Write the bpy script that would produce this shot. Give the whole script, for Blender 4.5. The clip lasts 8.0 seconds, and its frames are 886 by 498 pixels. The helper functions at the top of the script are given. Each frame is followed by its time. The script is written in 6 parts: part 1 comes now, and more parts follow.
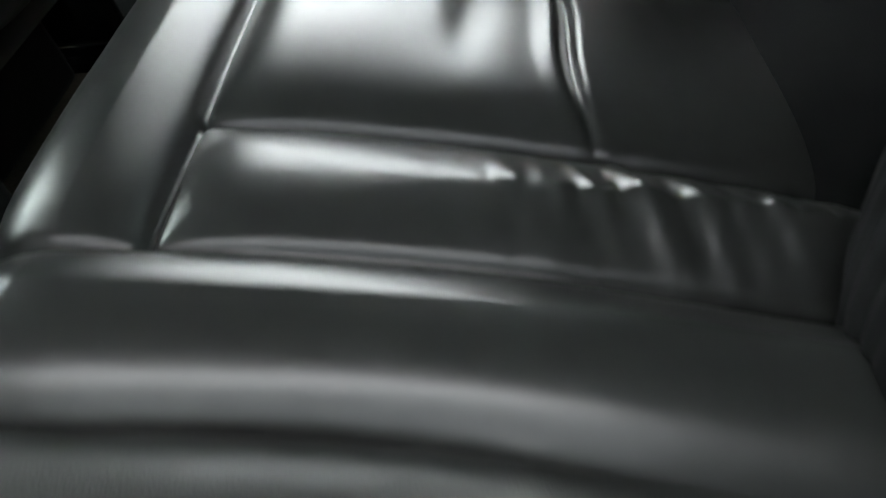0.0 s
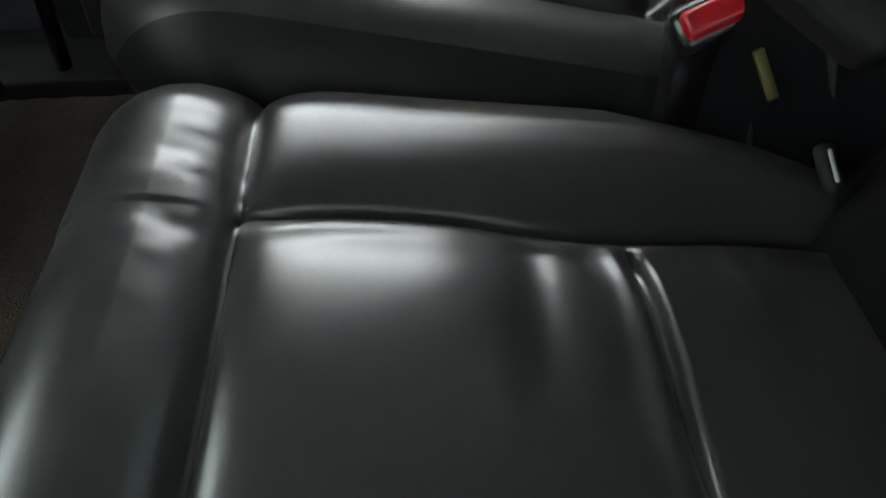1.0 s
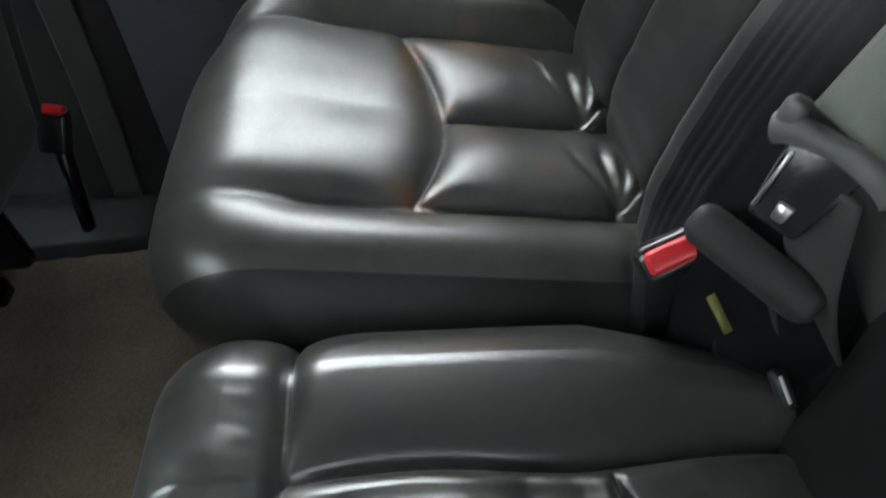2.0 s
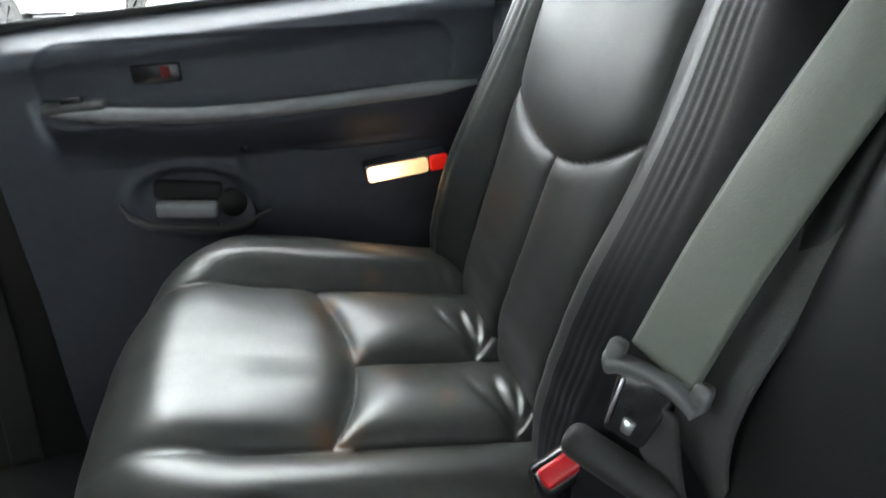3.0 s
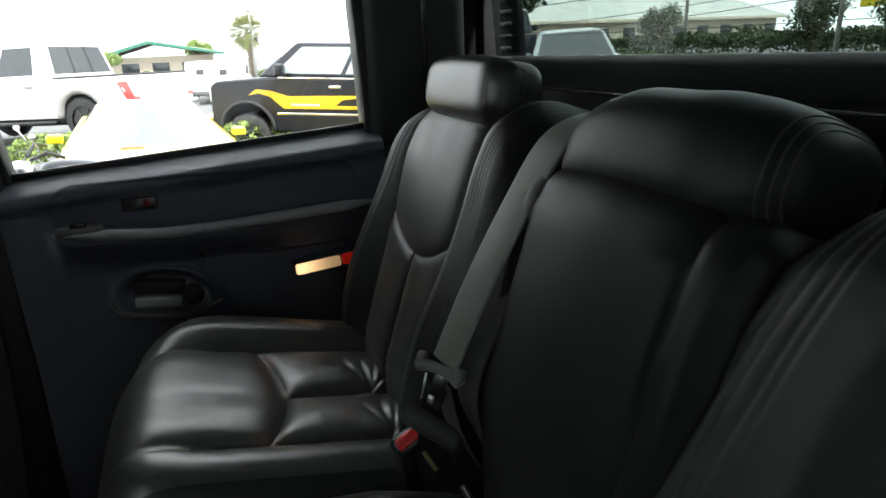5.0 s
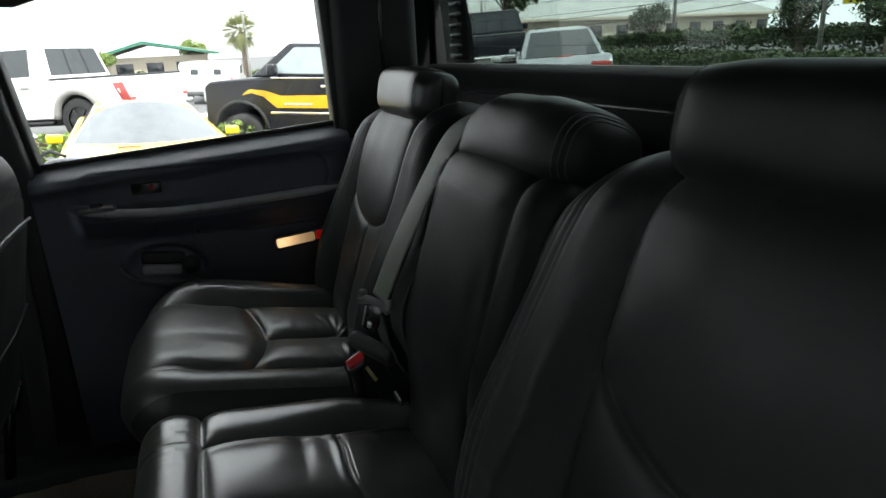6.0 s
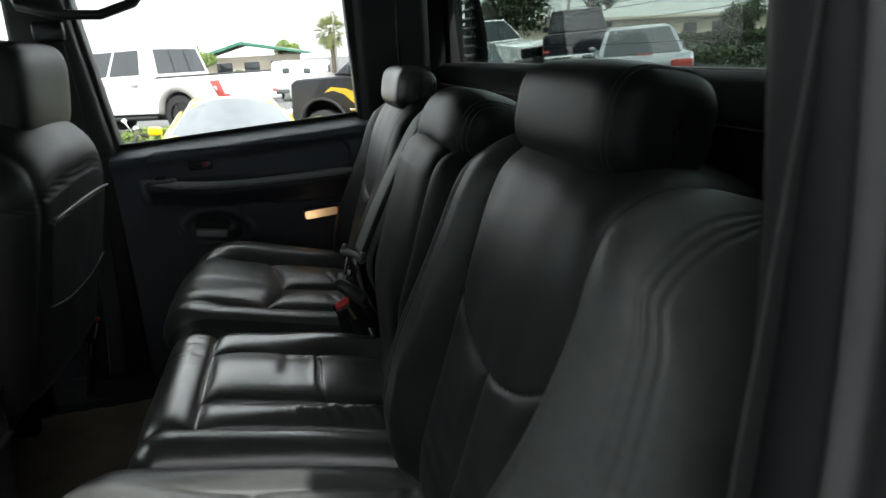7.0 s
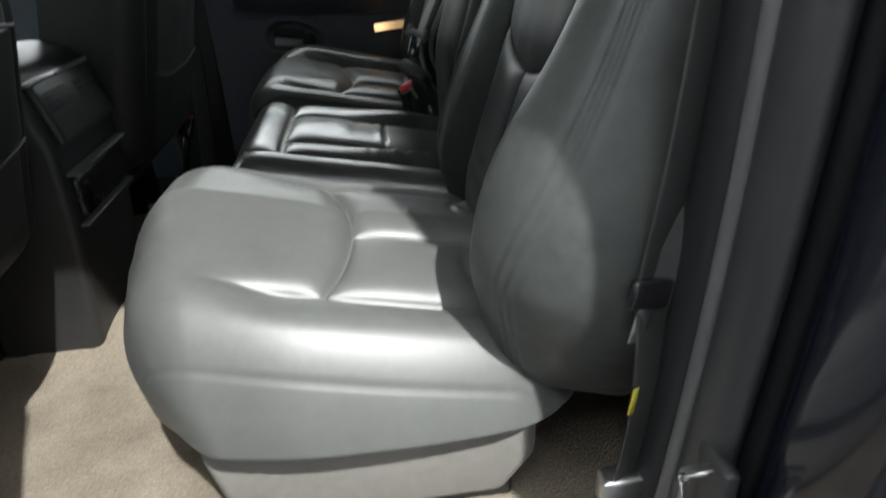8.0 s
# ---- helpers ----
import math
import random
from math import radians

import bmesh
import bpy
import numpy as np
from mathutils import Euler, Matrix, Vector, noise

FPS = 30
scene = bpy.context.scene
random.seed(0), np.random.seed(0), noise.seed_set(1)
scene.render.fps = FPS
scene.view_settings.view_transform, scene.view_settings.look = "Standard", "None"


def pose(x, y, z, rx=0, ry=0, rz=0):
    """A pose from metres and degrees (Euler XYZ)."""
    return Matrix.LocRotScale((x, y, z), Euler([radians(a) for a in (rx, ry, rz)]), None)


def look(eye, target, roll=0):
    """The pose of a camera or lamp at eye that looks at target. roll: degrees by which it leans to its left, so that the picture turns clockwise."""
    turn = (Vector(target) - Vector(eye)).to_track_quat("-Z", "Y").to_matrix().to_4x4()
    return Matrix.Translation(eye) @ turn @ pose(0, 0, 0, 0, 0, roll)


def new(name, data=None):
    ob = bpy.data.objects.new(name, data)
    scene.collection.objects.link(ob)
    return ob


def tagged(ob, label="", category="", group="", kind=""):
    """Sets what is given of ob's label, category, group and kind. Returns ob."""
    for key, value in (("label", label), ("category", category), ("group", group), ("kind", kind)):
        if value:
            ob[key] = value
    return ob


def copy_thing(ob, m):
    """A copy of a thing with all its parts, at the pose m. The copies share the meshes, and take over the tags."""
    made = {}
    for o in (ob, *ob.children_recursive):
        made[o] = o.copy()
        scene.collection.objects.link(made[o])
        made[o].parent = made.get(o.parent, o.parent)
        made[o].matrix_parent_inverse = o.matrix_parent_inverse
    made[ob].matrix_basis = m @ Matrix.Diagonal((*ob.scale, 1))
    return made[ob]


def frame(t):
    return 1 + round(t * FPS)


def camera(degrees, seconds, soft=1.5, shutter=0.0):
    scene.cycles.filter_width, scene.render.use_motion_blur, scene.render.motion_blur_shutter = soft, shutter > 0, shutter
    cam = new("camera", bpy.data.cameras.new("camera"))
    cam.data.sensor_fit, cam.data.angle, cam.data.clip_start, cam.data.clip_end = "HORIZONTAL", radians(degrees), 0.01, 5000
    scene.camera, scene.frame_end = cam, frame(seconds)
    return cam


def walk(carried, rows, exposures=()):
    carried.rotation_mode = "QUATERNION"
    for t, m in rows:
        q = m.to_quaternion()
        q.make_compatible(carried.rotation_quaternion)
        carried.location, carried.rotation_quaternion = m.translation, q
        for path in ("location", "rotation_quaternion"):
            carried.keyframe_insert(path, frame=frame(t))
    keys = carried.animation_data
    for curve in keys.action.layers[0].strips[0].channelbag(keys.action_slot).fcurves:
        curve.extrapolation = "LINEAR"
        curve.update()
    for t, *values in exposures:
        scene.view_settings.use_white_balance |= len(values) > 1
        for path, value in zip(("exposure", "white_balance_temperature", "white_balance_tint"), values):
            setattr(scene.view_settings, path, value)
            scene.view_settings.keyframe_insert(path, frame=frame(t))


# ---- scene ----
cam = camera(71.6, 8.0, 1.5, 0.3)
PATH = [
    (0, (-0.213, -0.337, 0.591), (-0.434, 0.921, -0.947), -10.6),
    (0.5, (-0.254, -0.179, 0.625), (-0.31, 0.943, -1.03), -5.6),
    (1, (-0.279, -0.116, 0.623), (-0.213, 1.103, -0.961), -0.5),
    (1.2, (-0.274, -0.099, 0.635), (-0.252, 1.142, -0.933), -2.1),
    (1.5, (-0.283, -0.085, 0.664), (-0.259, 1.226, -0.846), -3.0),
    (1.6, (-0.28, -0.073, 0.68), (-0.26, 1.24, -0.828), -3.7),
    (2.8, (-0.276, -0.114, 0.786), (0.088, 1.576, -0.219), -2.2),
    (3, (-0.279, -0.131, 0.796), (0.169, 1.609, -0.084), -2.1),
    (3.3, (-0.292, -0.155, 0.822), (0.251, 1.618, 0.072), -1.4),
    (3.5, (-0.279, -0.174, 0.838), (0.266, 1.618, 0.138), -1.8),
    (4, (-0.293, -0.266, 0.868), (0.316, 1.529, 0.229), -1.8),
    (4.5, (-0.296, -0.363, 0.893), (0.355, 1.426, 0.279), -2.0),
    (6, (-0.296, -0.754, 0.934), (0.377, 1.023, 0.31), -2.8),
    (6.4, (-0.251, -0.87, 0.937), (0.408, 0.916, 0.322), -2.9),
    (6.5, (-0.219, -0.896, 0.926), (0.41, 0.903, 0.32), -2.8),
    (7, (-0.166, -1.042, 0.93), (0.259, 0.813, 0.315), -3.1),
    (7.2, (-0.179, -1.144, 0.903), (0.232, 0.719, 0.301), -2.8),
    (7.5, (-0.189, -1.241, 0.84), (0.164, 0.611, 0.17), -2.3),
    (7.8, (-0.185, -1.283, 0.807), (0.073, 0.52, -0.02), -2.2),
    (8, (-0.19, -1.262, 0.758), (-0.013, 0.499, -0.173), -3.2),
]
EXPOSURE = [(0.0, 1.85), (0.5, 2.0), (1.0, 1.78), (1.7, 2.6), (2.8, 2.85), (3.5, 2.87), (4.0, 2.5), (4.5, 1.57), (6.0, 0.57), (6.5, 0.51), (7.0, 0.50), (7.5, 0.45), (8.0, 1.07)]
walk(cam, [(t, look(eye, target, lean)) for t, eye, target, lean in PATH], EXPOSURE)

# ---- world and light ----
world = bpy.data.worlds.new("sky")
world.use_nodes = True
scene.world = world
wn = world.node_tree
sky = wn.nodes.new("ShaderNodeTexSky")
sky.sky_type, sky.sun_disc = 'NISHITA', False
sky.sun_elevation, sky.sun_rotation = radians(52), radians(154)
sky.air_density, sky.dust_density = 1.0, 3.0
bg = wn.nodes["Background"]
bg.inputs[1].default_value = 0.15
# broken bright cloud over the blue
wco = wn.nodes.new("ShaderNodeTexCoord")
cloud = wn.nodes.new("ShaderNodeTexNoise")
cloud.inputs["Scale"].default_value, cloud.inputs["Detail"].default_value = 2.2, 6
cover = wn.nodes.new("ShaderNodeMapRange")
cover.inputs["From Min"].default_value, cover.inputs["From Max"].default_value = 0.27, 0.52
wmix = wn.nodes.new("ShaderNodeMix")
wmix.data_type = 'RGBA'
wmix.inputs[7].default_value = (18.0, 18.3, 18.8, 1)
wn.links.new(wco.outputs["Generated"], cloud.inputs["Vector"])
wn.links.new(cloud.outputs[0], cover.inputs[0])
wn.links.new(cover.outputs[0], wmix.inputs[0])
wn.links.new(sky.outputs[0], wmix.inputs[6])
wn.links.new(wmix.outputs[2], bg.inputs[0])
sun = new("sun", bpy.data.lights.new("sun", 'SUN'))
sun.data.energy, sun.data.angle, sun.data.color = 3.8, radians(1.0), (1.0, 1.0, 0.985)
sun.matrix_world = look((3.9, -9.1, 12.6), (0, 0, 0))


# ---- materials ----
def material(name, colour, rough=0.5, metal=0.0, vary=0.25, scale=6.0, grain=60.0, bump=0.1, bump_scale=200.0,
             second=None, spec=0.5, coat=0.0, rough_vary=0.1, cells=False, bump_dist=0.002):
    """A surface with a broad stain, a fine grain, uneven gloss and fine relief, in object metres."""
    m = bpy.data.materials.new(name)
    m.use_nodes = True
    nt = m.node_tree
    b = nt.nodes["Principled BSDF"]
    co = nt.nodes.new("ShaderNodeTexCoord")
    n1 = nt.nodes.new("ShaderNodeTexNoise")
    n1.inputs["Scale"].default_value, n1.inputs["Detail"].default_value = scale, 5
    n2 = nt.nodes.new("ShaderNodeTexNoise")
    n2.inputs["Scale"].default_value, n2.inputs["Detail"].default_value = grain, 3
    for n in (n1, n2):
        nt.links.new(co.outputs["Object"], n.inputs["Vector"])
    mixn = nt.nodes.new("ShaderNodeMix")
    mixn.data_type = 'FLOAT'
    mixn.inputs[0].default_value = 0.4
    nt.links.new(n1.outputs[0], mixn.inputs[2])
    nt.links.new(n2.outputs[0], mixn.inputs[3])
    ramp = nt.nodes.new("ShaderNodeValToRGB")
    ramp.color_ramp.elements[0].position, ramp.color_ramp.elements[1].position = 0.3, 0.7
    lo = second or tuple(c * (1 - vary) for c in colour)
    hi = colour if second else tuple(min(1, c * (1 + vary)) for c in colour)
    ramp.color_ramp.elements[0].color, ramp.color_ramp.elements[1].color = (*lo, 1), (*hi, 1)
    nt.links.new(mixn.outputs[0], ramp.inputs[0])
    nt.links.new(ramp.outputs[0], b.inputs["Base Color"])
    mr = nt.nodes.new("ShaderNodeMapRange")
    mr.inputs["To Min"].default_value, mr.inputs["To Max"].default_value = max(0.02, rough - rough_vary), min(1, rough + rough_vary)
    nt.links.new(mixn.outputs[0], mr.inputs[0])
    nt.links.new(mr.outputs[0], b.inputs["Roughness"])
    b.inputs["Metallic"].default_value = metal
    b.inputs["Specular IOR Level"].default_value = spec
    b.inputs["Coat Weight"].default_value = coat
    b.inputs["Coat Roughness"].default_value = 0.25 if cells else 0.05
    if bump:
        t = nt.nodes.new("ShaderNodeTexVoronoi" if cells else "ShaderNodeTexNoise")
        t.inputs["Scale"].default_value = bump_scale
        nt.links.new(co.outputs["Object"], t.inputs["Vector"])
        bp = nt.nodes.new("ShaderNodeBump")
        bp.inputs["Strength"].default_value, bp.inputs["Distance"].default_value = bump, bump_dist
        nt.links.new(t.outputs[0], bp.inputs["Height"])
        nt.links.new(bp.outputs[0], b.inputs["Normal"])
    return m


def glow(name, colour, strength):
    m = material(name, colour, 0.4, bump=0)
    b = m.node_tree.nodes["Principled BSDF"]
    b.inputs["Emission Color"].default_value = (*colour, 1)
    b.inputs["Emission Strength"].default_value = strength
    return m


def glass(name, tint):
    m = bpy.data.materials.new(name)
    m.use_nodes = True
    b = m.node_tree.nodes["Principled BSDF"]
    b.inputs["Base Color"].default_value = (*tint, 1)
    b.inputs["Transmission Weight"].default_value = 1.0
    b.inputs["Roughness"].default_value = 0.0
    b.inputs["IOR"].default_value = 1.45
    return m


def lit_lens(bulb):
    """A warm lens, brightest round the bulb behind it."""
    m = glow("lit_lamp_lens", (1.0, 0.62, 0.30), 0.2)
    nt = m.node_tree
    b = nt.nodes["Principled BSDF"]
    co = nt.nodes.new("ShaderNodeTexCoord")
    dist = nt.nodes.new("ShaderNodeVectorMath")
    dist.operation = 'DISTANCE'
    dist.inputs[1].default_value = bulb
    fall = nt.nodes.new("ShaderNodeMapRange")
    fall.inputs["From Max"].default_value = 0.085
    fall.inputs["To Min"].default_value, fall.inputs["To Max"].default_value = 1.0, 0.0
    power = nt.nodes.new("ShaderNodeMath")
    power.operation = 'POWER'
    power.inputs[1].default_value = 2.2
    strength = nt.nodes.new("ShaderNodeMapRange")
    strength.inputs["To Min"].default_value, strength.inputs["To Max"].default_value = 0.13, 0.95
    nt.links.new(co.outputs["Object"], dist.inputs[0])
    nt.links.new(dist.outputs["Value"], fall.inputs[0])
    nt.links.new(fall.outputs[0], power.inputs[0])
    nt.links.new(power.outputs[0], strength.inputs[0])
    nt.links.new(strength.outputs[0], b.inputs["Emission Strength"])
    return m


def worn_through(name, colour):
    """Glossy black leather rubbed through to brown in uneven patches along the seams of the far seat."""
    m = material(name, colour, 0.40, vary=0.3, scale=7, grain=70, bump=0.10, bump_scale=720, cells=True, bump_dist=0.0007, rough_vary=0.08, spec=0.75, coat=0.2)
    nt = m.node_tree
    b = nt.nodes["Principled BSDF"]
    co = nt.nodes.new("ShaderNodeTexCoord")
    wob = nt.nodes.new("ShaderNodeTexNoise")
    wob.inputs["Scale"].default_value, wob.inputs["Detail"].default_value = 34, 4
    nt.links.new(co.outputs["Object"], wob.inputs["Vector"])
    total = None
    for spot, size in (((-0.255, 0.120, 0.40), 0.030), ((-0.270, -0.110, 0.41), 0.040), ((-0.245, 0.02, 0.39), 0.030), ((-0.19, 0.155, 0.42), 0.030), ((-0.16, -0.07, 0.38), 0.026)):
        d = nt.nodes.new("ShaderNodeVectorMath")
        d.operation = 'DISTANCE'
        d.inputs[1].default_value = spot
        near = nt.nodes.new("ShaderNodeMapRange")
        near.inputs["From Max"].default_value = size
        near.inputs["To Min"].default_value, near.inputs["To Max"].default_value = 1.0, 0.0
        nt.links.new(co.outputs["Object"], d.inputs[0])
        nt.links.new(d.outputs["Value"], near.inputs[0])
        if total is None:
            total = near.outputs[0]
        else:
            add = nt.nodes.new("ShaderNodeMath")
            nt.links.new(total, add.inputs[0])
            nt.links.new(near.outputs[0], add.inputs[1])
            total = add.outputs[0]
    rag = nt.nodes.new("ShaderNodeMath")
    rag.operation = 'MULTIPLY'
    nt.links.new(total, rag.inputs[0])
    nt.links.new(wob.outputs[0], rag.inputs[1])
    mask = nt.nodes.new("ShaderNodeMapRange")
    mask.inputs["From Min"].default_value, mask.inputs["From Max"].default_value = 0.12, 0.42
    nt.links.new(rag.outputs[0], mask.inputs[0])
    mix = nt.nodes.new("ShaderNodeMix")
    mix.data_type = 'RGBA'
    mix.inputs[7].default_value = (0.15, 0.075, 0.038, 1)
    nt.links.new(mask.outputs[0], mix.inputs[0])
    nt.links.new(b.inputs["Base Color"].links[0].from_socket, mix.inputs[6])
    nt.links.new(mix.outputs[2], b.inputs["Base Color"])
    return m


LEATHER = material("black_leather", (0.0195, 0.021, 0.0198), 0.47, vary=0.3, scale=5, grain=90, bump=0.12, bump_scale=900,
                   cells=True, bump_dist=0.0006, rough_vary=0.09, spec=0.36)
WORN = material("worn_black_leather", (0.036, 0.0385, 0.0360), 0.33, vary=0.3, scale=7, grain=70, bump=0.04, bump_scale=160,
                bump_dist=0.0012, rough_vary=0.07, spec=0.92, coat=0.55)
WORN.node_tree.nodes["Principled BSDF"].inputs["Coat Roughness"].default_value = 0.28
# besides the wear, the base is paler for daylight on the far cushion
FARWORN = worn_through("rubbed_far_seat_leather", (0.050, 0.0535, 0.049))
# sunlight on the near cushion is put into this paler leather
SUNHIDE = material("sunlit_black_leather", (0.085, 0.089, 0.084), 0.40, vary=0.13, scale=7, grain=70, bump=0.15, bump_scale=720,
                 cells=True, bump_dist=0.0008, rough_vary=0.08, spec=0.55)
# darker copy for the near backrest, with its shade in the colour
MIDLEATHER = material("shaded_back_leather", (0.0138, 0.0148, 0.0148), 0.46, vary=0.25, scale=5, grain=90, bump=0.12, bump_scale=700,
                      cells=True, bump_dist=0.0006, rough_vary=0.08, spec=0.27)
# darker copy of the charcoal trim, with the near post's shade in it
JAMB = material("dull_charcoal_plastic", (0.011, 0.0113, 0.0125), 0.5, vary=0.2, bump=0.2, bump_scale=600, bump_dist=0.0008, spec=0.35)
# lit copy of the backrest leather for the outer bolster's sun patch
LITBOLSTER = material("lit_bolster_leather", (0.048, 0.052, 0.049), 0.45, vary=0.28, scale=8, grain=70, bump=0.18, bump_scale=600,
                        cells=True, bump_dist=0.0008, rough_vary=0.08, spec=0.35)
PALEGREY = material("pale_grey", (0.30, 0.305, 0.31), 0.30, vary=0.12, bump=0.15, bump_scale=500, bump_dist=0.0006)
# near-black copy: the middle backrest's shade goes into the leather tone
MIDBACK = material("shaded_middle_leather", (0.0064, 0.0069, 0.0069), 0.48, vary=0.25, scale=5, grain=90, bump=0.10, bump_scale=900,
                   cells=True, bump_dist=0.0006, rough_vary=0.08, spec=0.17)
HEADLEATHER = material("smooth_black_leather", (0.016, 0.017, 0.0168), 0.36, vary=0.25, scale=5, grain=90, bump=0.08, bump_scale=800,
                       cells=True, bump_dist=0.0005, rough_vary=0.07, spec=0.5)
# headrest leather darkened for shade on the near headrest and middle bump
DARKHEAD = material("shaded_headrest_leather", (0.008, 0.0086, 0.0086), 0.45, vary=0.25, scale=5, grain=90, bump=0.08, bump_scale=800,
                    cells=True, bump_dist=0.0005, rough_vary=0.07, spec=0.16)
# near-black for shade down the far backrest's inner side; the jamb step shares it
DEEPBLACK = material("deep_black", (0.0055, 0.0060, 0.0068), 0.50, vary=0.25, scale=6, grain=80, bump=0.08, bump_scale=900,
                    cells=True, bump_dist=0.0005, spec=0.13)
THREAD = material("thread", (0.03, 0.03, 0.03), 0.7, bump=0)
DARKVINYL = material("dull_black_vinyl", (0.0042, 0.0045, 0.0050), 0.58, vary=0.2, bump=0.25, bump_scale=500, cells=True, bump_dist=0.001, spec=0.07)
VINYL = material("black_vinyl_panel", (0.054, 0.061, 0.078), 0.47, vary=0.2, bump=0.25, bump_scale=500, cells=True, bump_dist=0.001)
TRIM = material("charcoal_plastic", (0.019, 0.0195, 0.020), 0.45, vary=0.2, bump=0.2, bump_scale=600, bump_dist=0.0008)
GREYTRIM = material("grey_plastic", (0.085, 0.085, 0.086), 0.42, vary=0.15, bump=0.15, bump_scale=500, bump_dist=0.0008)
GLOSS = material("gloss_black_plastic", (0.012, 0.012, 0.013), 0.25, vary=0.2, bump=0)
SEALGREY = material("door_seal_grey", (0.022, 0.0225, 0.024), 0.40, vary=0.15, bump=0.05)
RUBBER = material("black_rubber", (0.014, 0.014, 0.014), 0.6, vary=0.2, bump=0.1)
PAINT = material("black_blue_paint", (0.004, 0.005, 0.009), 0.12, vary=0.1, bump=0, coat=0.2, rough_vary=0.03, spec=0.4)
WEB = material("belt_webbing", (0.072, 0.081, 0.065), 0.55, vary=0.12, grain=300, bump=0.35, bump_scale=900, bump_dist=0.0008)
DARKWEB = material("dark_belt_webbing", (0.03, 0.03, 0.03), 0.6, vary=0.12, grain=300, bump=0.3, bump_scale=900, bump_dist=0.0008)
RED = material("red_plastic", (0.55, 0.015, 0.02), 0.3, vary=0.12, bump=0)
DULLRED = material("dull_red_mark", (0.20, 0.012, 0.012), 0.5, vary=0.1, bump=0)
METAL = material("steel", (0.5, 0.5, 0.5), 0.3, 1.0, vary=0.1, bump=0)
CARPET = material("tan_carpet", (0.31, 0.275, 0.215), 0.95, vary=0.3, second=(0.15, 0.125, 0.095), scale=9, grain=160, bump=0.9, bump_scale=350, bump_dist=0.006, spec=0.1)
HEADLINER = material("grey_headliner", (0.28, 0.28, 0.275), 0.95, vary=0.08, bump=0.4, bump_scale=500, spec=0.1)
SIGNTAG = material("bright_yellow_tag", (0.40, 0.36, 0.04), 0.5, vary=0.1, bump=0)
# yellow darkened to olive for the shade behind the middle cushion
SHADETAG = material("yellow_tag", (0.12, 0.112, 0.026), 0.5, vary=0.1, bump=0)
PALETAG = material("pale_plastic", (0.55, 0.56, 0.55), 0.4, vary=0.1, bump=0)
SEATSHELL = material("grey_seat_base", (0.20, 0.195, 0.18), 0.55, vary=0.15, bump=0.2)
LAMPLENS = lit_lens((-0.150, 0.762, 0.489))
REDLENS = glow("red_lamp_lens", (0.9, 0.02, 0.01), 0.06)
CLEAR = glass("clear_glass", (0.93, 0.97, 0.95))
SCREEN = glass("green_windscreen_glass", (0.60, 0.68, 0.64))
TINT = glass("tinted_rear_glass", (0.225, 0.285, 0.26))


# ---- mesh helpers ----
def mesh_from(name, verts, faces, mat, smooth=True):
    me = bpy.data.meshes.new(name)
    me.from_pydata([tuple(v) for v in verts], [], faces)
    me.materials.append(mat)
    if smooth:
        me.polygons.foreach_set("use_smooth", [True] * len(me.polygons))
    me.update()
    return me


def part(name, bm, mat, parent=None, label="", smooth=True):
    """Links a bmesh or a mesh as one object under a thing or a part."""
    if isinstance(bm, bmesh.types.BMesh):
        me = bpy.data.meshes.new(name)
        bm.to_mesh(me)
        bm.free()
        me.materials.append(mat)
        if smooth:
            me.polygons.foreach_set("use_smooth", [True] * len(me.polygons))
    else:
        me = bm
    ob = new(name, me)
    ob.parent = parent
    if label:
        tagged(ob, label)
    return ob


def thing(name, label, category, m=None, group="", kind=""):
    ob = new(name)
    ob.empty_display_size = 0.05
    if m is not None:
        ob.matrix_world = m
    return tagged(ob, label, category, group, kind)


def slab(x0, y0, z0, x1, y1, z1, r=0.01, seg=2, m=None):
    bm = bmesh.new()
    bmesh.ops.create_cube(bm, size=1, matrix=Matrix.LocRotScale(((x0 + x1) / 2, (y0 + y1) / 2, (z0 + z1) / 2), None, (x1 - x0, y1 - y0, z1 - z0)))
    if r:
        bmesh.ops.bevel(bm, geom=bm.edges[:], offset=min(r, 0.49 * min(x1 - x0, y1 - y0, z1 - z0)), segments=seg, profile=0.5, affect='EDGES')
    if m is not None:
        bmesh.ops.transform(bm, matrix=m, verts=bm.verts)
    return bm


def prism(profile, lo, hi, axis='y', r=0.0, seg=2, m=None):
    """A polygon (two coordinates each) pulled along an axis from lo to hi, with bevelled edges."""
    bm = bmesh.new()

    def place(p, d):
        return {'y': (p[0], d, p[1]), 'x': (d, p[0], p[1]), 'z': (p[0], p[1], d)}[axis]
    a = [bm.verts.new(place(p, lo)) for p in profile]
    b = [bm.verts.new(place(p, hi)) for p in profile]
    bm.faces.new(a)
    bm.faces.new(b[::-1])
    n = len(profile)
    for i in range(n):
        bm.faces.new((a[i], b[i], b[(i + 1) % n], a[(i + 1) % n]))
    bmesh.ops.recalc_face_normals(bm, faces=bm.faces[:])
    if r:
        bmesh.ops.bevel(bm, geom=bm.edges[:], offset=r, segments=seg, profile=0.5, affect='EDGES', clamp_overlap=True)
    if m is not None:
        bmesh.ops.transform(bm, matrix=m, verts=bm.verts)
    return bm


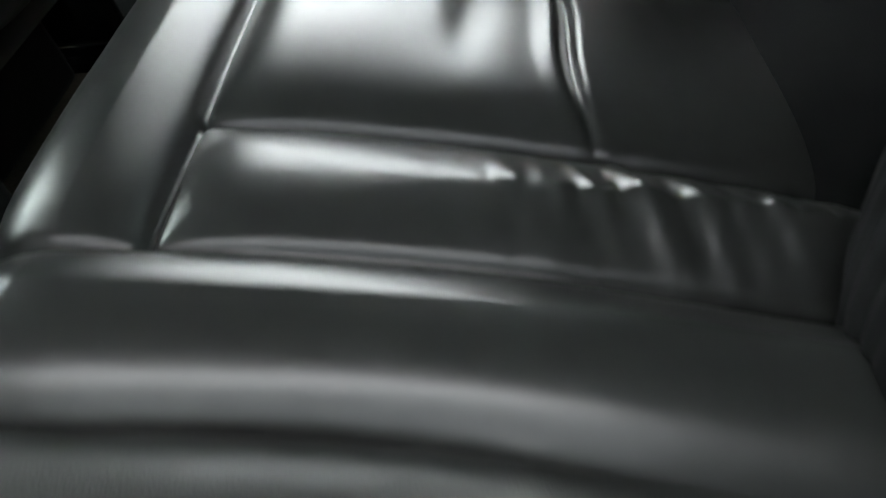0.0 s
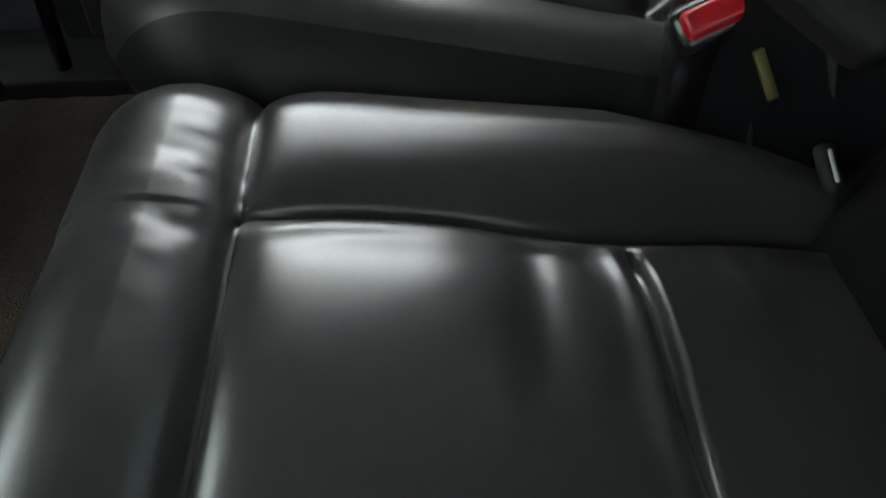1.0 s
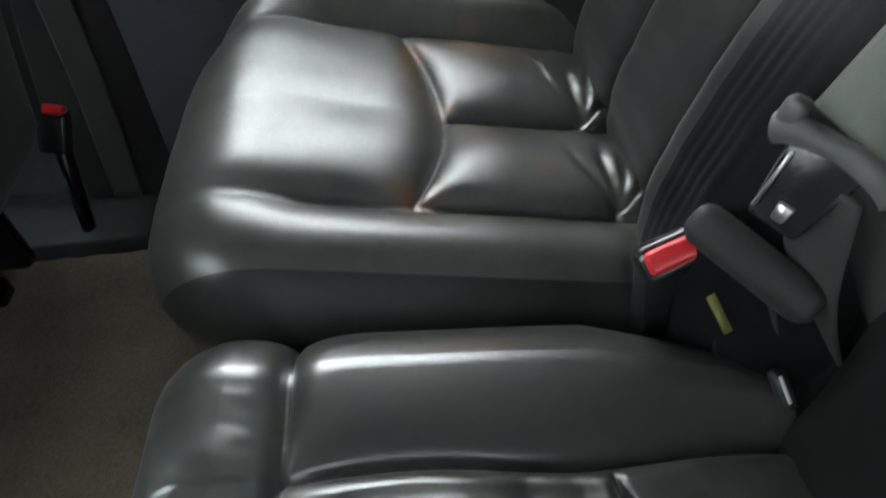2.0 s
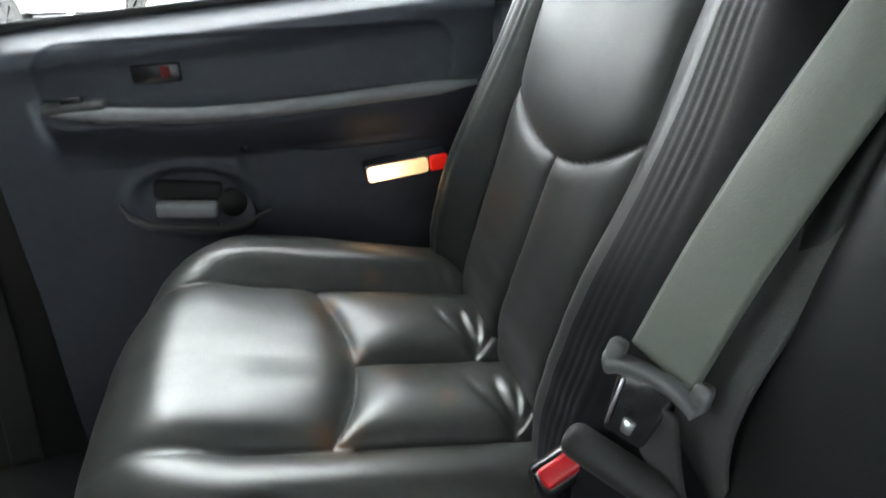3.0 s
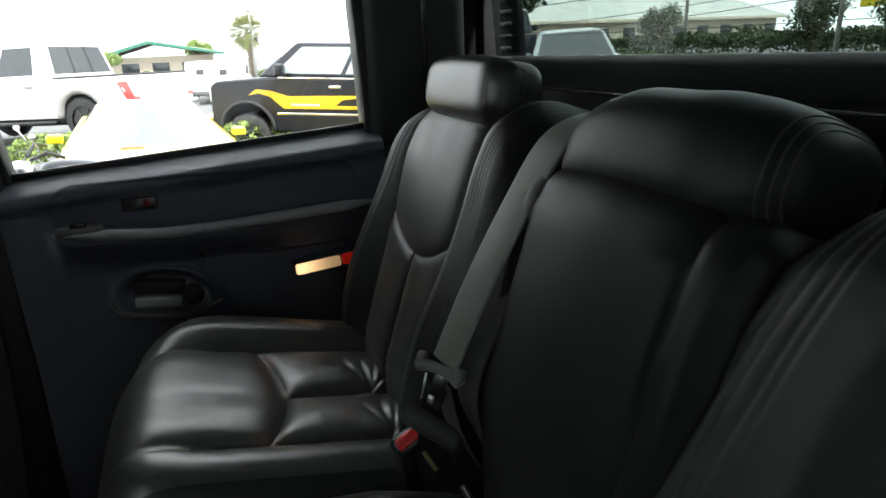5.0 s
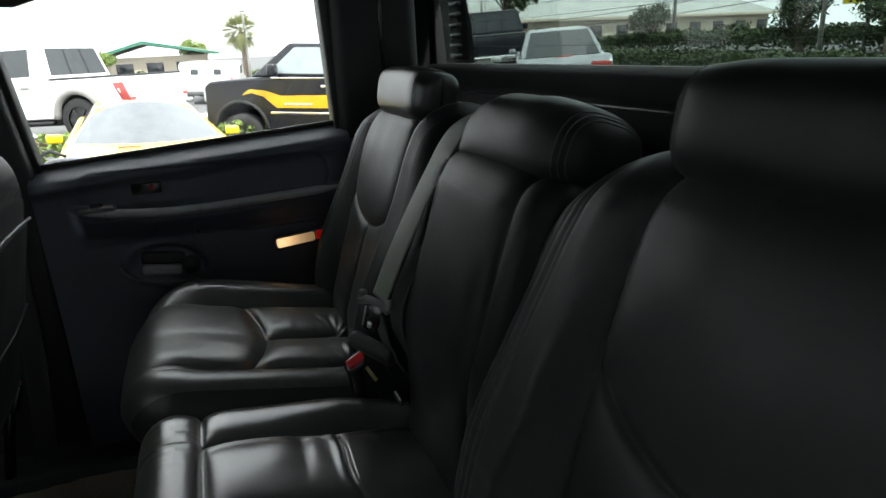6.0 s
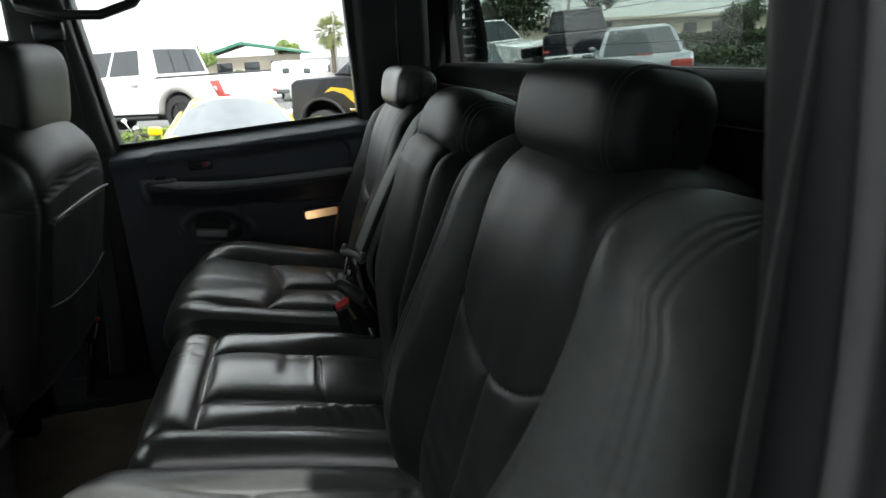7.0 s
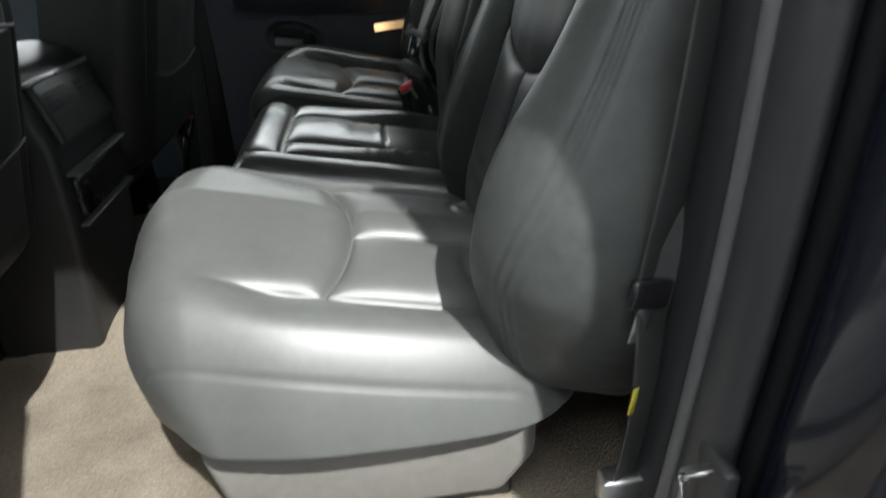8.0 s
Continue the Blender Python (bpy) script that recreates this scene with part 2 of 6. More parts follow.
def rod(points, radius, n=10, closed=False, flat=1.0):
    """A round bar along a line of points; flat squeezes it along z."""
    bm = bmesh.new()
    pts = [Vector(p) for p in points]
    rings = []
    for i, p in enumerate(pts):
        q0 = pts[i - 1] if i or closed else p
        q1 = pts[(i + 1) % len(pts)] if i + 1 < len(pts) or closed else p
        t = (q1 - q0).normalized()
        s = t.cross(Vector((0, 0, 1)))
        s = s.normalized() if s.length > 0.05 else t.cross(Vector((0, 1, 0))).normalized()
        u = s.cross(t)
        rr = radius[i] if isinstance(radius, (list, tuple)) else radius
        rings.append([bm.verts.new(p + s * rr * math.cos(a) + u * rr * flat * math.sin(a)) for a in (2 * math.pi * k / n for k in range(n))])
    m = len(rings)
    for i in range(m if closed else m - 1):
        for k in range(n):
            bm.faces.new((rings[i][k], rings[i][(k + 1) % n], rings[(i + 1) % m][(k + 1) % n], rings[(i + 1) % m][k]))
    if not closed:
        bm.faces.new(rings[0][::-1])
        bm.faces.new(rings[-1])
    bmesh.ops.recalc_face_normals(bm, faces=bm.faces[:])
    return bm


def ribbon(points, across, width, thick=0.0014, steps=10):
    """A flat strap along a smooth line of points."""
    pts = [Vector(p) for p in points]
    line = []
    for i in range(len(pts) - 1):
        p0, p1, p2, p3 = pts[max(i - 1, 0)], pts[i], pts[i + 1], pts[min(i + 2, len(pts) - 1)]
        for k in range(steps):
            t = k / steps
            line.append(0.5 * ((2 * p1) + (p2 - p0) * t + (2 * p0 - 5 * p1 + 4 * p2 - p3) * t * t + (3 * p1 - p0 - 3 * p2 + p3) * t ** 3))
    line.append(pts[-1])
    bm = bmesh.new()
    a0 = Vector(across).normalized()
    rows = []
    for i, p in enumerate(line):
        t = (line[min(i + 1, len(line) - 1)] - line[max(i - 1, 0)]).normalized()
        a = (a0 - t * a0.dot(t)).normalized()
        nrm = t.cross(a).normalized()
        rows.append([bm.verts.new(p + a * width * f + nrm * thick * g) for f, g in ((-.5, 0), (-.42, 1), (0, 1.0), (.42, 1), (.5, 0), (.42, -1), (0, -1), (-.42, -1))])
    for i in range(len(rows) - 1):
        for k in range(8):
            bm.faces.new((rows[i][k], rows[i][(k + 1) % 8], rows[i + 1][(k + 1) % 8], rows[i + 1][k]))
    bm.faces.new(rows[0][::-1])
    bm.faces.new(rows[-1])
    bmesh.ops.recalc_face_normals(bm, faces=bm.faces[:])
    return bm


def axis_steps(length, r, depth, inner, edge=7, side=4):
    arc = r * math.pi / 2
    a = np.linspace(-(arc + depth), -arc, side, endpoint=False)
    b = np.linspace(-arc, 0, edge, endpoint=False)
    c = np.linspace(0, length - 2 * r, inner)
    return np.concatenate([a, b, c, (length - 2 * r) - b[::-1], (length - 2 * r) - a[::-1]])


def pillow(lx, ly, r, depth, nx, ny, height, bend=None, edge=7, side=4):
    """An upholstered block lx by ly with rounded rims of radius r: arrays of its plan place and its point, on a grid.
    height(x, y) is the relief of the stuffing; bend(x, y, z) reshapes the whole."""
    px, py = axis_steps(lx, r, depth, nx, edge, side), axis_steps(ly, r, depth, ny, edge, side)
    X, Y = np.meshgrid(px, py, indexing='ij')
    cx, cy = np.clip(X, 0, lx - 2 * r), np.clip(Y, 0, ly - 2 * r)
    dx, dy = X - cx, Y - cy
    L = np.hypot(dx, dy)
    ux, uy = dx / np.maximum(L, 1e-9), dy / np.maximum(L, 1e-9)
    th = np.minimum(L / r, math.pi / 2)
    drop = np.minimum(r * (1 - np.cos(th)) + np.maximum(0, L - r * math.pi / 2), r + depth)
    fx, fy = r + cx + np.clip(dx, -r * 1.2, r * 1.2), r + cy + np.clip(dy, -r * 1.2, r * 1.2)
    h = height(fx, fy)
    x = r + cx + ux * (r * np.sin(th) + h * np.sin(th))
    y = r + cy + uy * (r * np.sin(th) + h * np.sin(th))
    z = -drop + h * np.cos(th)
    if bend:
        x, y, z = bend(x, y, z)
    return fx, fy, np.stack([x, y, z], -1)


def upholstery(parent, m, grid, region, names, mats):
    """Cuts a pillow along its seams into one mesh for each piece of cover, all with the normals of the whole."""
    fx, fy, P = grid
    nx, ny = fx.shape
    P = P @ np.array(m.to_3x3()).T + np.array(m.translation)
    du, dv = np.gradient(P, axis=0), np.gradient(P, axis=1)
    nor = np.cross(du, dv)
    nor /= np.maximum(np.linalg.norm(nor, axis=-1, keepdims=True), 1e-9)
    mid = lambda a: (a[:-1, :-1] + a[1:, :-1] + a[1:, 1:] + a[:-1, 1:]) / 4
    reg = region(mid(fx), mid(fy))
    made = []
    for k, name in enumerate(names):
        ii, jj = np.nonzero(reg == k)
        if not len(ii):
            continue
        idx = np.stack([ii * ny + jj, (ii + 1) * ny + jj, (ii + 1) * ny + jj + 1, ii * ny + jj + 1], -1)
        used, inv = np.unique(idx, return_inverse=True)
        me = mesh_from(name, P.reshape(-1, 3)[used], inv.reshape(-1, 4).tolist(), mats[k])
        me.normals_split_custom_set_from_vertices(nor.reshape(-1, 3)[used].tolist())
        made.append(part(name, me, mats[k], parent))
    return made


def wrinkle(x, y, scale, seed):
    out = np.zeros_like(x)
    for i in range(x.shape[0]):
        for j in range(x.shape[1]):
            out[i, j] = noise.noise((x[i, j] * scale[0], y[i, j] * scale[1], seed))
    return out


def puff(d, w):
    return 1 - np.exp(-np.abs(d) / w)


def smooth(a, b, x):
    t = np.clip((x - a) / (b - a), 0, 1)
    return t * t * (3 - 2 * t)


def spow(a, e):
    return np.sign(a) * np.abs(a) ** e


def roll(a, b, c, e1, e2, n=36, k=48, bend=None):
    """A rounded block with half sizes a, b, c; the exponents run from boxy (small) to round (1). Its length lies along y."""
    th = np.linspace(-math.pi / 2, math.pi / 2, n)
    ph = np.linspace(0, 2 * math.pi, k, endpoint=False)
    T, F = np.meshgrid(th, ph, indexing='ij')
    y = b * spow(np.sin(T), e1)
    x = a * spow(np.cos(T), e1) * spow(np.cos(F), e2)
    z = c * spow(np.cos(T), e1) * spow(np.sin(F), e2)
    if bend:
        x, y, z = bend(x, y, z)
    v = np.stack([x, y, z], -1).reshape(-1, 3)
    f = [(i * k + j, (i + 1) * k + j, (i + 1) * k + (j + 1) % k, i * k + (j + 1) % k) for i in range(n - 1) for j in range(k)]
    return v, f


def roll_part(place, r):
    """A low round cap."""
    bm = bmesh.new()
    bmesh.ops.create_uvsphere(bm, u_segments=14, v_segments=8, radius=r, matrix=Matrix.Translation(place) @ Matrix.Diagonal((1, 0.5, 1, 1)))
    return bm


def at(v, x, y, z, ry=0):
    m = pose(x, y, z, 0, ry, 0)
    return [m @ Vector(p) for p in v]


# ---- the cab: floor, roof, walls ----
def wall(name, bm, mat, label, category, smooth_it=False):
    return tagged(part(name, bm, mat, None, smooth=smooth_it), label, category, kind="structure")


def carpet_floor():
    nx, ny = 90, 80
    xs, ys = np.linspace(-1.9, 0.40, nx), np.linspace(-0.86, 0.86, ny)
    v, f = [], []
    for i, x in enumerate(xs):
        for j, y in enumerate(ys):
            hump = 0.05 * math.exp(-(y / 0.16) ** 4)
            v.append((x, y, hump + 0.006 * noise.noise((x * 9, y * 9, 0.3)) + 0.004 * noise.noise((x * 30, y * 30, 2.0))))
            if i and j:
                f.append(((i - 1) * ny + j - 1, i * ny + j - 1, i * ny + j, (i - 1) * ny + j))
    ob = new("floor", mesh_from("floor", v, f, CARPET))
    tagged(ob, "worn tan carpet on the cab floor", "carpet", kind="structure")
    wall("floor_pan", slab(-1.95, -0.90, -0.10, 0.42, 0.90, -0.012, 0.02), PAINT, "black painted steel floor pan under the carpet", "floor")


carpet_floor()
wall("ceiling", slab(-1.25, -0.78, 1.285, 0.40, 0.78, 1.305, 0.006), HEADLINER, "grey cloth headliner under the roof", "ceiling")
wall("roof", prism([(-1.36, 1.31), (-0.9, 1.332), (0.0, 1.332), (0.43, 1.31)], -0.84, 0.84, 'y', 0.0), PAINT, "black painted steel roof of the cab", "roof")
for s in (-1, 1):
    wall("roof_rail", prism([(s * 0.76, 1.225), (s * 0.885, 1.212), (s * 0.87, 1.255), (s * 0.80, 1.312), (s * 0.74, 1.305)], -1.30, 0.40, 'x', 0.01), TRIM,
         "dark trimmed roof rail above the doors", "roof rail", True)
    wall("front_wall", slab(-1.95, s * 0.90 - 0.05, 0.0, -0.82, s * 0.90 + 0.05, 0.72, 0.02), VINYL, "black closed front door below the window", "door")
    wall("pillar_windscreen", prism([(-1.78, 0.78), (-1.70, 0.78), (-1.25, 1.29), (-1.36, 1.32)], s * 0.78, s * 0.87, 'y', 0.008), TRIM, "charcoal windscreen pillar", "pillar", True)
    # the post between the doors leans forward towards the roof
    wall("pillar_middle", prism([(-0.86, 0.0), (-0.665, 0.0), (-0.652, 0.70), (-0.716, 1.25), (-0.836, 1.25), (-0.86, 0.70)], s * 0.815, s * 0.915, 'y', 0.02), TRIM,
         "charcoal trimmed post between the doors", "pillar", True)
wall("front_wall_dash", prism([(-1.95, 0.0), (-1.62, 0.0), (-1.55, 0.45), (-1.50, 0.66), (-1.62, 0.76), (-1.95, 0.80)], -0.84, 0.84, 'y', 0.03, 3), VINYL,
     "black dashboard across the front of the cab", "dashboard", True)


def pane(name, corners, mat, label, parent=None, thick=0.004):
    """A flat pane with real thickness from its four corners."""
    c = [Vector(p) for p in corners]
    nrm = (c[1] - c[0]).cross(c[3] - c[0]).normalized() * thick
    bm = bmesh.new()
    a, b = [bm.verts.new(p) for p in c], [bm.verts.new(p + nrm) for p in c]
    bm.faces.new(a)
    bm.faces.new(b[::-1])
    for i in range(4):
        bm.faces.new((a[i], b[i], b[(i + 1) % 4], a[(i + 1) % 4]))
    bmesh.ops.recalc_face_normals(bm, faces=bm.faces[:])
    ob = part(name, bm, mat, parent, label, smooth=False)
    ob.visible_shadow = False
    return ob


tagged(pane("window_windscreen", [(-1.72, -0.80, 0.80), (-1.72, 0.80, 0.80), (-1.30, 0.80, 1.29), (-1.30, -0.80, 1.29)], SCREEN, "clear glass windscreen"), category="window", kind="structure")
for s in (-1, 1):
    tagged(pane("window_front_door", [(-1.66, s * 0.89, 0.72), (-0.82, s * 0.89, 0.72), (-0.82, s * 0.842, 1.23), (-1.34, s * 0.842, 1.23)], CLEAR, "clear glass in the closed front door"),
           category="window", kind="structure")

# rear wall, package trim and rear window
REAR_X = 0.365
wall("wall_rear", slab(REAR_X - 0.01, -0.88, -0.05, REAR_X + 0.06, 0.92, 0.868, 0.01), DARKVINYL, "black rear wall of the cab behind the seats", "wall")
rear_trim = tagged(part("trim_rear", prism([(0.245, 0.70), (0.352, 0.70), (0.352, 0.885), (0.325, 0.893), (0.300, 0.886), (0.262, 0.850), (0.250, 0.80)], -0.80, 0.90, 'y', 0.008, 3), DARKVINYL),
                   "black plastic trim ledge below the rear window", "trim", kind="structure")
part("groove", prism([(0.2585, 0.838), (0.266, 0.838), (0.266, 0.843), (0.2585, 0.843)], -0.79, 0.89, 'y', 0.001, 1), GLOSS, rear_trim)
rear_window = thing("window_rear", "tinted rear window with fine heating wires", "window", kind="structure")
pane("pane", [(REAR_X, 0.90, 0.890), (REAR_X, -0.80, 0.890), (REAR_X - 0.035, -0.80, 1.27), (REAR_X - 0.035, 0.90, 1.27)], TINT, "", rear_window)
for y0, y1, z0, z1 in ((-0.82, 0.91, 0.868, 0.892), (-0.82, 0.91, 1.26, 1.29)):
    part("seal", slab(REAR_X - 0.02, y0, z0, REAR_X + 0.012, y1, z1, 0.004), RUBBER, rear_window)
for y in (-0.80, 0.892):
    part("seal", slab(REAR_X - 0.035, y - 0.012, 0.87, REAR_X + 0.012, y + 0.012, 1.28, 0.004), RUBBER, rear_window)
for i in range(5):
    z = 0.925 + i * 0.055
    bow = 0.010
    x = REAR_X - 0.03 * (z - 0.89) / 0.31 - 0.0012
    part("heating_wire", rod([(x, y, z + bow * (y / 0.8) ** 2) for y in np.linspace(-0.79, 0.88, 13)], 0.0004, 5), RUBBER, rear_window)
# black sails of the body just outside the rear glass
for y0, y1 in ((-0.90, -0.775), (0.935, 1.06)):
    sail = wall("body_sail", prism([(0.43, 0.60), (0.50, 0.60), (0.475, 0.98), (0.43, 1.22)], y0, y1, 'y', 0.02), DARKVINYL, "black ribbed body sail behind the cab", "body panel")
    for i in range(15):
        z = 0.79 + i * 0.028
        part("rib", slab(0.422, y0, z, 0.436, y1, z + 0.012, 0.003, 1), GLOSS, sail)
wall("bed_cover", slab(0.43, -0.76, 0.56, 2.3, 0.76, 0.60, 0.02), VINYL, "black cover over the load bed", "bed cover")
for s in (-1, 1):
    wall("bed_side", slab(0.44, s * 0.92 - 0.14, -0.25, 2.4, s * 0.92 + 0.14, 0.62, 0.05, 3), PAINT, "black painted side of the load bed", "body panel")


# far rear pillar with its inner trim
far_pillar = thing("pillar_rear_far", "charcoal trimmed rear pillar beside the far seat", "pillar", kind="structure")
part("cover", prism([(0.030, 0.845), (0.055, 0.815), (0.16, 0.795), (0.228, 0.781), (0.250, 0.800), (0.250, 0.92), (0.04, 0.92)], 0.72, 1.29, 'z', 0.012, 3), JAMB, far_pillar)
part("lower_cover", prism([(0.035, 0.86), (0.07, 0.80), (0.36, 0.76), (0.36, 0.92), (0.04, 0.92)], 0.0, 0.72, 'z', 0.012, 3), VINYL, far_pillar)
part("door_seal", rod([(0.042, 0.862, z) for z in np.linspace(0.05, 1.24, 14)], 0.012, 8), RUBBER, far_pillar)
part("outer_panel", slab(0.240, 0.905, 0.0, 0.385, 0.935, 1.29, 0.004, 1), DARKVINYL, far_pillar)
part("upper_seam", prism([(0.150, 0.790), (0.158, 0.787), (0.158, 0.80), (0.150, 0.803)], 0.73, 1.28, 'z'), GLOSS, far_pillar)

# the open door's rear jamb beside the camera: trim, rubber seal, painted step and outer skin
near_pillar = thing("pillar_rear_near", "charcoal trimmed rear door post with rubber seals and black paint", "pillar", kind="structure")


def jamb(profile, name, mat, z0=-0.10, z1=1.29, label=""):
    """A post pulled up along the door opening: it bows back in the middle and swings forward low down and under the roof."""
    bm = bmesh.new()
    zs = np.linspace(z0, z1, 34)
    rings = []
    for z in zs:
        d = -0.028 * max(0.0, (0.62 - z) / 0.5) ** 1.8 - 0.018 * max(0.0, (z - 0.70) / 0.3) ** 1.3
        tw = -0.02 * max(0.0, (z - 0.80) / 0.4) ** 1.4
        rings.append([bm.verts.new((x + d, y - tw, z)) for x, y in profile])
    n = len(profile)
    for i in range(len(rings) - 1):
        for k in range(n):
            bm.faces.new((rings[i][k], rings[i][(k + 1) % n], rings[i + 1][(k + 1) % n], rings[i + 1][k]))
    bm.faces.new(rings[0][::-1])
    bm.faces.new(rings[-1])
    bmesh.ops.recalc_face_normals(bm, faces=bm.faces[:])
    part(name, bm, mat, near_pillar, label)


def rounded(profile):
    """Rounds the corners of a closed outline by cutting them twice."""
    for _ in range(2):
        out = []
        for i, p in enumerate(profile):
            q = profile[(i + 1) % len(profile)]
            out += [(p[0] * .8 + q[0] * .2, p[1] * .8 + q[1] * .2), (p[0] * .2 + q[0] * .8, p[1] * .2 + q[1] * .8)]
        profile = out
    return profile


jamb(rounded([(0.092, -0.752), (0.106, -0.802), (0.150, -0.806), (0.34, -0.80), (0.34, -0.745), (0.12, -0.738)]), "inner_cover", JAMB)
jamb(rounded([(0.104, -0.801), (0.108, -0.820), (0.126, -0.820), (0.126, -0.798)]), "cover_lip", GREYTRIM)
jamb(rounded([(0.112, -0.818), (0.098, -0.838), (0.098, -0.872), (0.118, -0.888), (0.140, -0.866), (0.140, -0.818)]), "seal_bulb", SEALGREY, label="grey rubber seal bulb")
jamb(rounded([(0.136, -0.80), (0.128, -0.885), (0.150, -0.900), (0.33, -0.90), (0.33, -0.80)]), "jamb_step", DEEPBLACK)
jamb(rounded([(0.136, -0.895), (0.124, -0.925), (0.120, -0.975), (0.122, -1.02), (0.140, -1.045), (0.40, -1.045), (0.40, -0.895)]), "outer_skin", PAINT, label="black painted body edge")
part("striker", rod([(0.10, -0.885, 0.30), (0.06, -0.885, 0.30), (0.06, -0.885, 0.25), (0.10, -0.885, 0.25)], 0.006, 8), METAL, near_pillar, "steel door striker loop")
part("striker_plate", slab(0.085, -0.91, 0.235, 0.10, -0.86, 0.315, 0.004), TRIM, near_pillar)
part("wiring_boot", rod([(0.09, -0.90, 0.17), (0.04, -0.93, 0.15), (0.0, -0.97, 0.16)], 0.018, 10), RUBBER, near_pillar, "black rubber wiring boot")
wall("door_sill", prism([(-0.80, -0.05), (-0.93, -0.10), (-0.93, -0.02), (-0.86, 0.035), (-0.80, 0.035)], -0.70, 0.08, 'x', 0.006), GREYTRIM, "grey plastic sill plate of the open door", "door sill", True)


# added unseen as a dark strip over brightly lit carpet
wall("door_sill", prism([(0.70, -0.005), (0.72, 0.022), (0.80, 0.034), (0.852, 0.034), (0.852, -0.005)], -1.88, -0.02, 'x', 0.004), JAMB, "black sill strip added over the lit carpet inside the closed doors", "door sill", True)


# the near rear door stands wide open on its front hinges
hinge = Matrix.Translation((-0.70, -1.00, 0)) @ Matrix.Rotation(radians(-72), 4, 'Z')
near_door = thing("door_rear_near", "black rear door standing wide open on its hinges", "door", kind="structure")
part("leaf", slab(0.0, -0.05, -0.10, 0.74, 0.05, 0.72, 0.03, 3, hinge), VINYL, near_door)
part("window_channel", slab(0.0, -0.03, 0.72, 0.05, 0.03, 1.14, 0.01, 2, hinge), RUBBER, near_door)
part("window_channel", slab(0.69, -0.03, 0.72, 0.74, 0.03, 1.14, 0.01, 2, hinge), RUBBER, near_door)
part("window_channel", slab(0.0, -0.03, 1.14, 0.74, 0.03, 1.18, 0.01, 2, hinge), RUBBER, near_door)
pane("pane", [hinge @ Vector(c) for c in ((0.05, 0, 0.70), (0.69, 0, 0.70), (0.69, 0, 1.15), (0.05, 0, 1.15))], CLEAR, "", near_door)


# ---- the far rear door ----
def far_door():
    door = thing("door_rear_far", "closed black rear door with armrest, pull handle and lit courtesy lamp", "door", kind="structure")
    sill = lambda x: 0.760 + (x - 0.03) * 0.065
    nx, nz = 210, 230
    X, K = np.meshgrid(np.linspace(-0.665, 0.052, nx), np.linspace(0, 1, nz), indexing='ij')
    top = sill(X)
    Z = -0.01 + (top + 0.01) * K ** 0.72
    edge_z = np.interp(X, (-0.60, -0.50, -0.40, -0.30, -0.20, -0.04, 0.06), (0.622, 0.609, 0.599, 0.597, 0.599, 0.605, 0.609))   # front edge of the armrest
    out = (0.024 + 0.014 * (1 - smooth(-0.40, -0.10, X))) * smooth(-0.605, -0.572, X)

    def inside_box(x, z, x0, x1, z0, z1, rad):
        """Distance to a box with round corners, below zero inside."""
        qx, qz = np.abs(x - (x0 + x1) / 2) - (x1 - x0) / 2 + rad, np.abs(z - (z0 + z1) / 2) - (z1 - z0) / 2 + rad
        return np.hypot(np.maximum(qx, 0), np.maximum(qz, 0)) + np.minimum(np.maximum(qx, qz), 0) - rad
    Y = np.full_like(X, 0.802)
    Y += 0.055 * smooth(-0.030, 0.0, Z - top) - 0.010 * np.exp(-((Z - top + 0.042) / 0.016) ** 2)     # sill towards the glass
    d = inside_box(X, Z, -0.580, -0.012, 0.600, 0.700, 0.042)
    Y += 0.004 * (1 - smooth(-0.002, 0.002, d)) - 0.0016 * np.exp(-((d - 0.004) / 0.003) ** 2)        # sunken upper panel
    up = 1 - smooth(edge_z - 0.002, edge_z + 0.012, Z)
    down = 0.12 + 0.88 * smooth(edge_z - 0.070, edge_z - 0.012, Z)
    Y -= out * up * down * smooth(0.525, 0.548, Z)                                                    # armrest
    grip = smooth(-0.475, -0.455, X) * (1 - smooth(-0.33, -0.30, X))
    Y -= 0.010 * grip * np.exp(-((Z - edge_z - 0.012) / 0.006) ** 2)
    seam_z = np.interp(X, (-0.40, -0.33, -0.22, 0.06), (0.556, 0.545, 0.524, 0.526))
    Y += 0.005 * (1 - smooth(seam_z - 0.0015, seam_z + 0.0015, Z)) * smooth(-0.350, -0.335, X)        # lower panel step
    e = np.hypot((X + 0.416) / 0.090, (Z - 0.468 + 0.12 * (X + 0.416)) / 0.055)                                            # surround of the pull handle
    Y -= 0.007 * np.exp(-((e - 1.0) / 0.12) ** 2)
    Y += 0.012 * (1 - smooth(0.70, 0.95, e)) * smooth(0.44, 0.50, Z + 0.15 * (X + 0.42))
    Y -= 0.020 * (1 - smooth(0.10, 0.36, Z))
    v = np.stack([X, Y, Z], -1).reshape(-1, 3)
    f = [((i - 1) * nz + j - 1, i * nz + j - 1, i * nz + j, (i - 1) * nz + j) for i in range(1, nx) for j in range(1, nz)]
    part("door_panel", mesh_from("door_panel", v, f, VINYL), VINYL, door)
    part("outer_skin", slab(-0.68, 0.885, -0.08, 0.06, 0.93, 0.70, 0.01), PAINT, door)
    part("sill_seal", prism([(-0.66, sill(-0.66) - 0.004), (0.045, sill(0.045) - 0.004), (0.045, sill(0.045) + 0.008), (-0.66, sill(-0.66) + 0.008)], 0.853, 0.868, 'y', 0.002, 1), RUBBER, door)
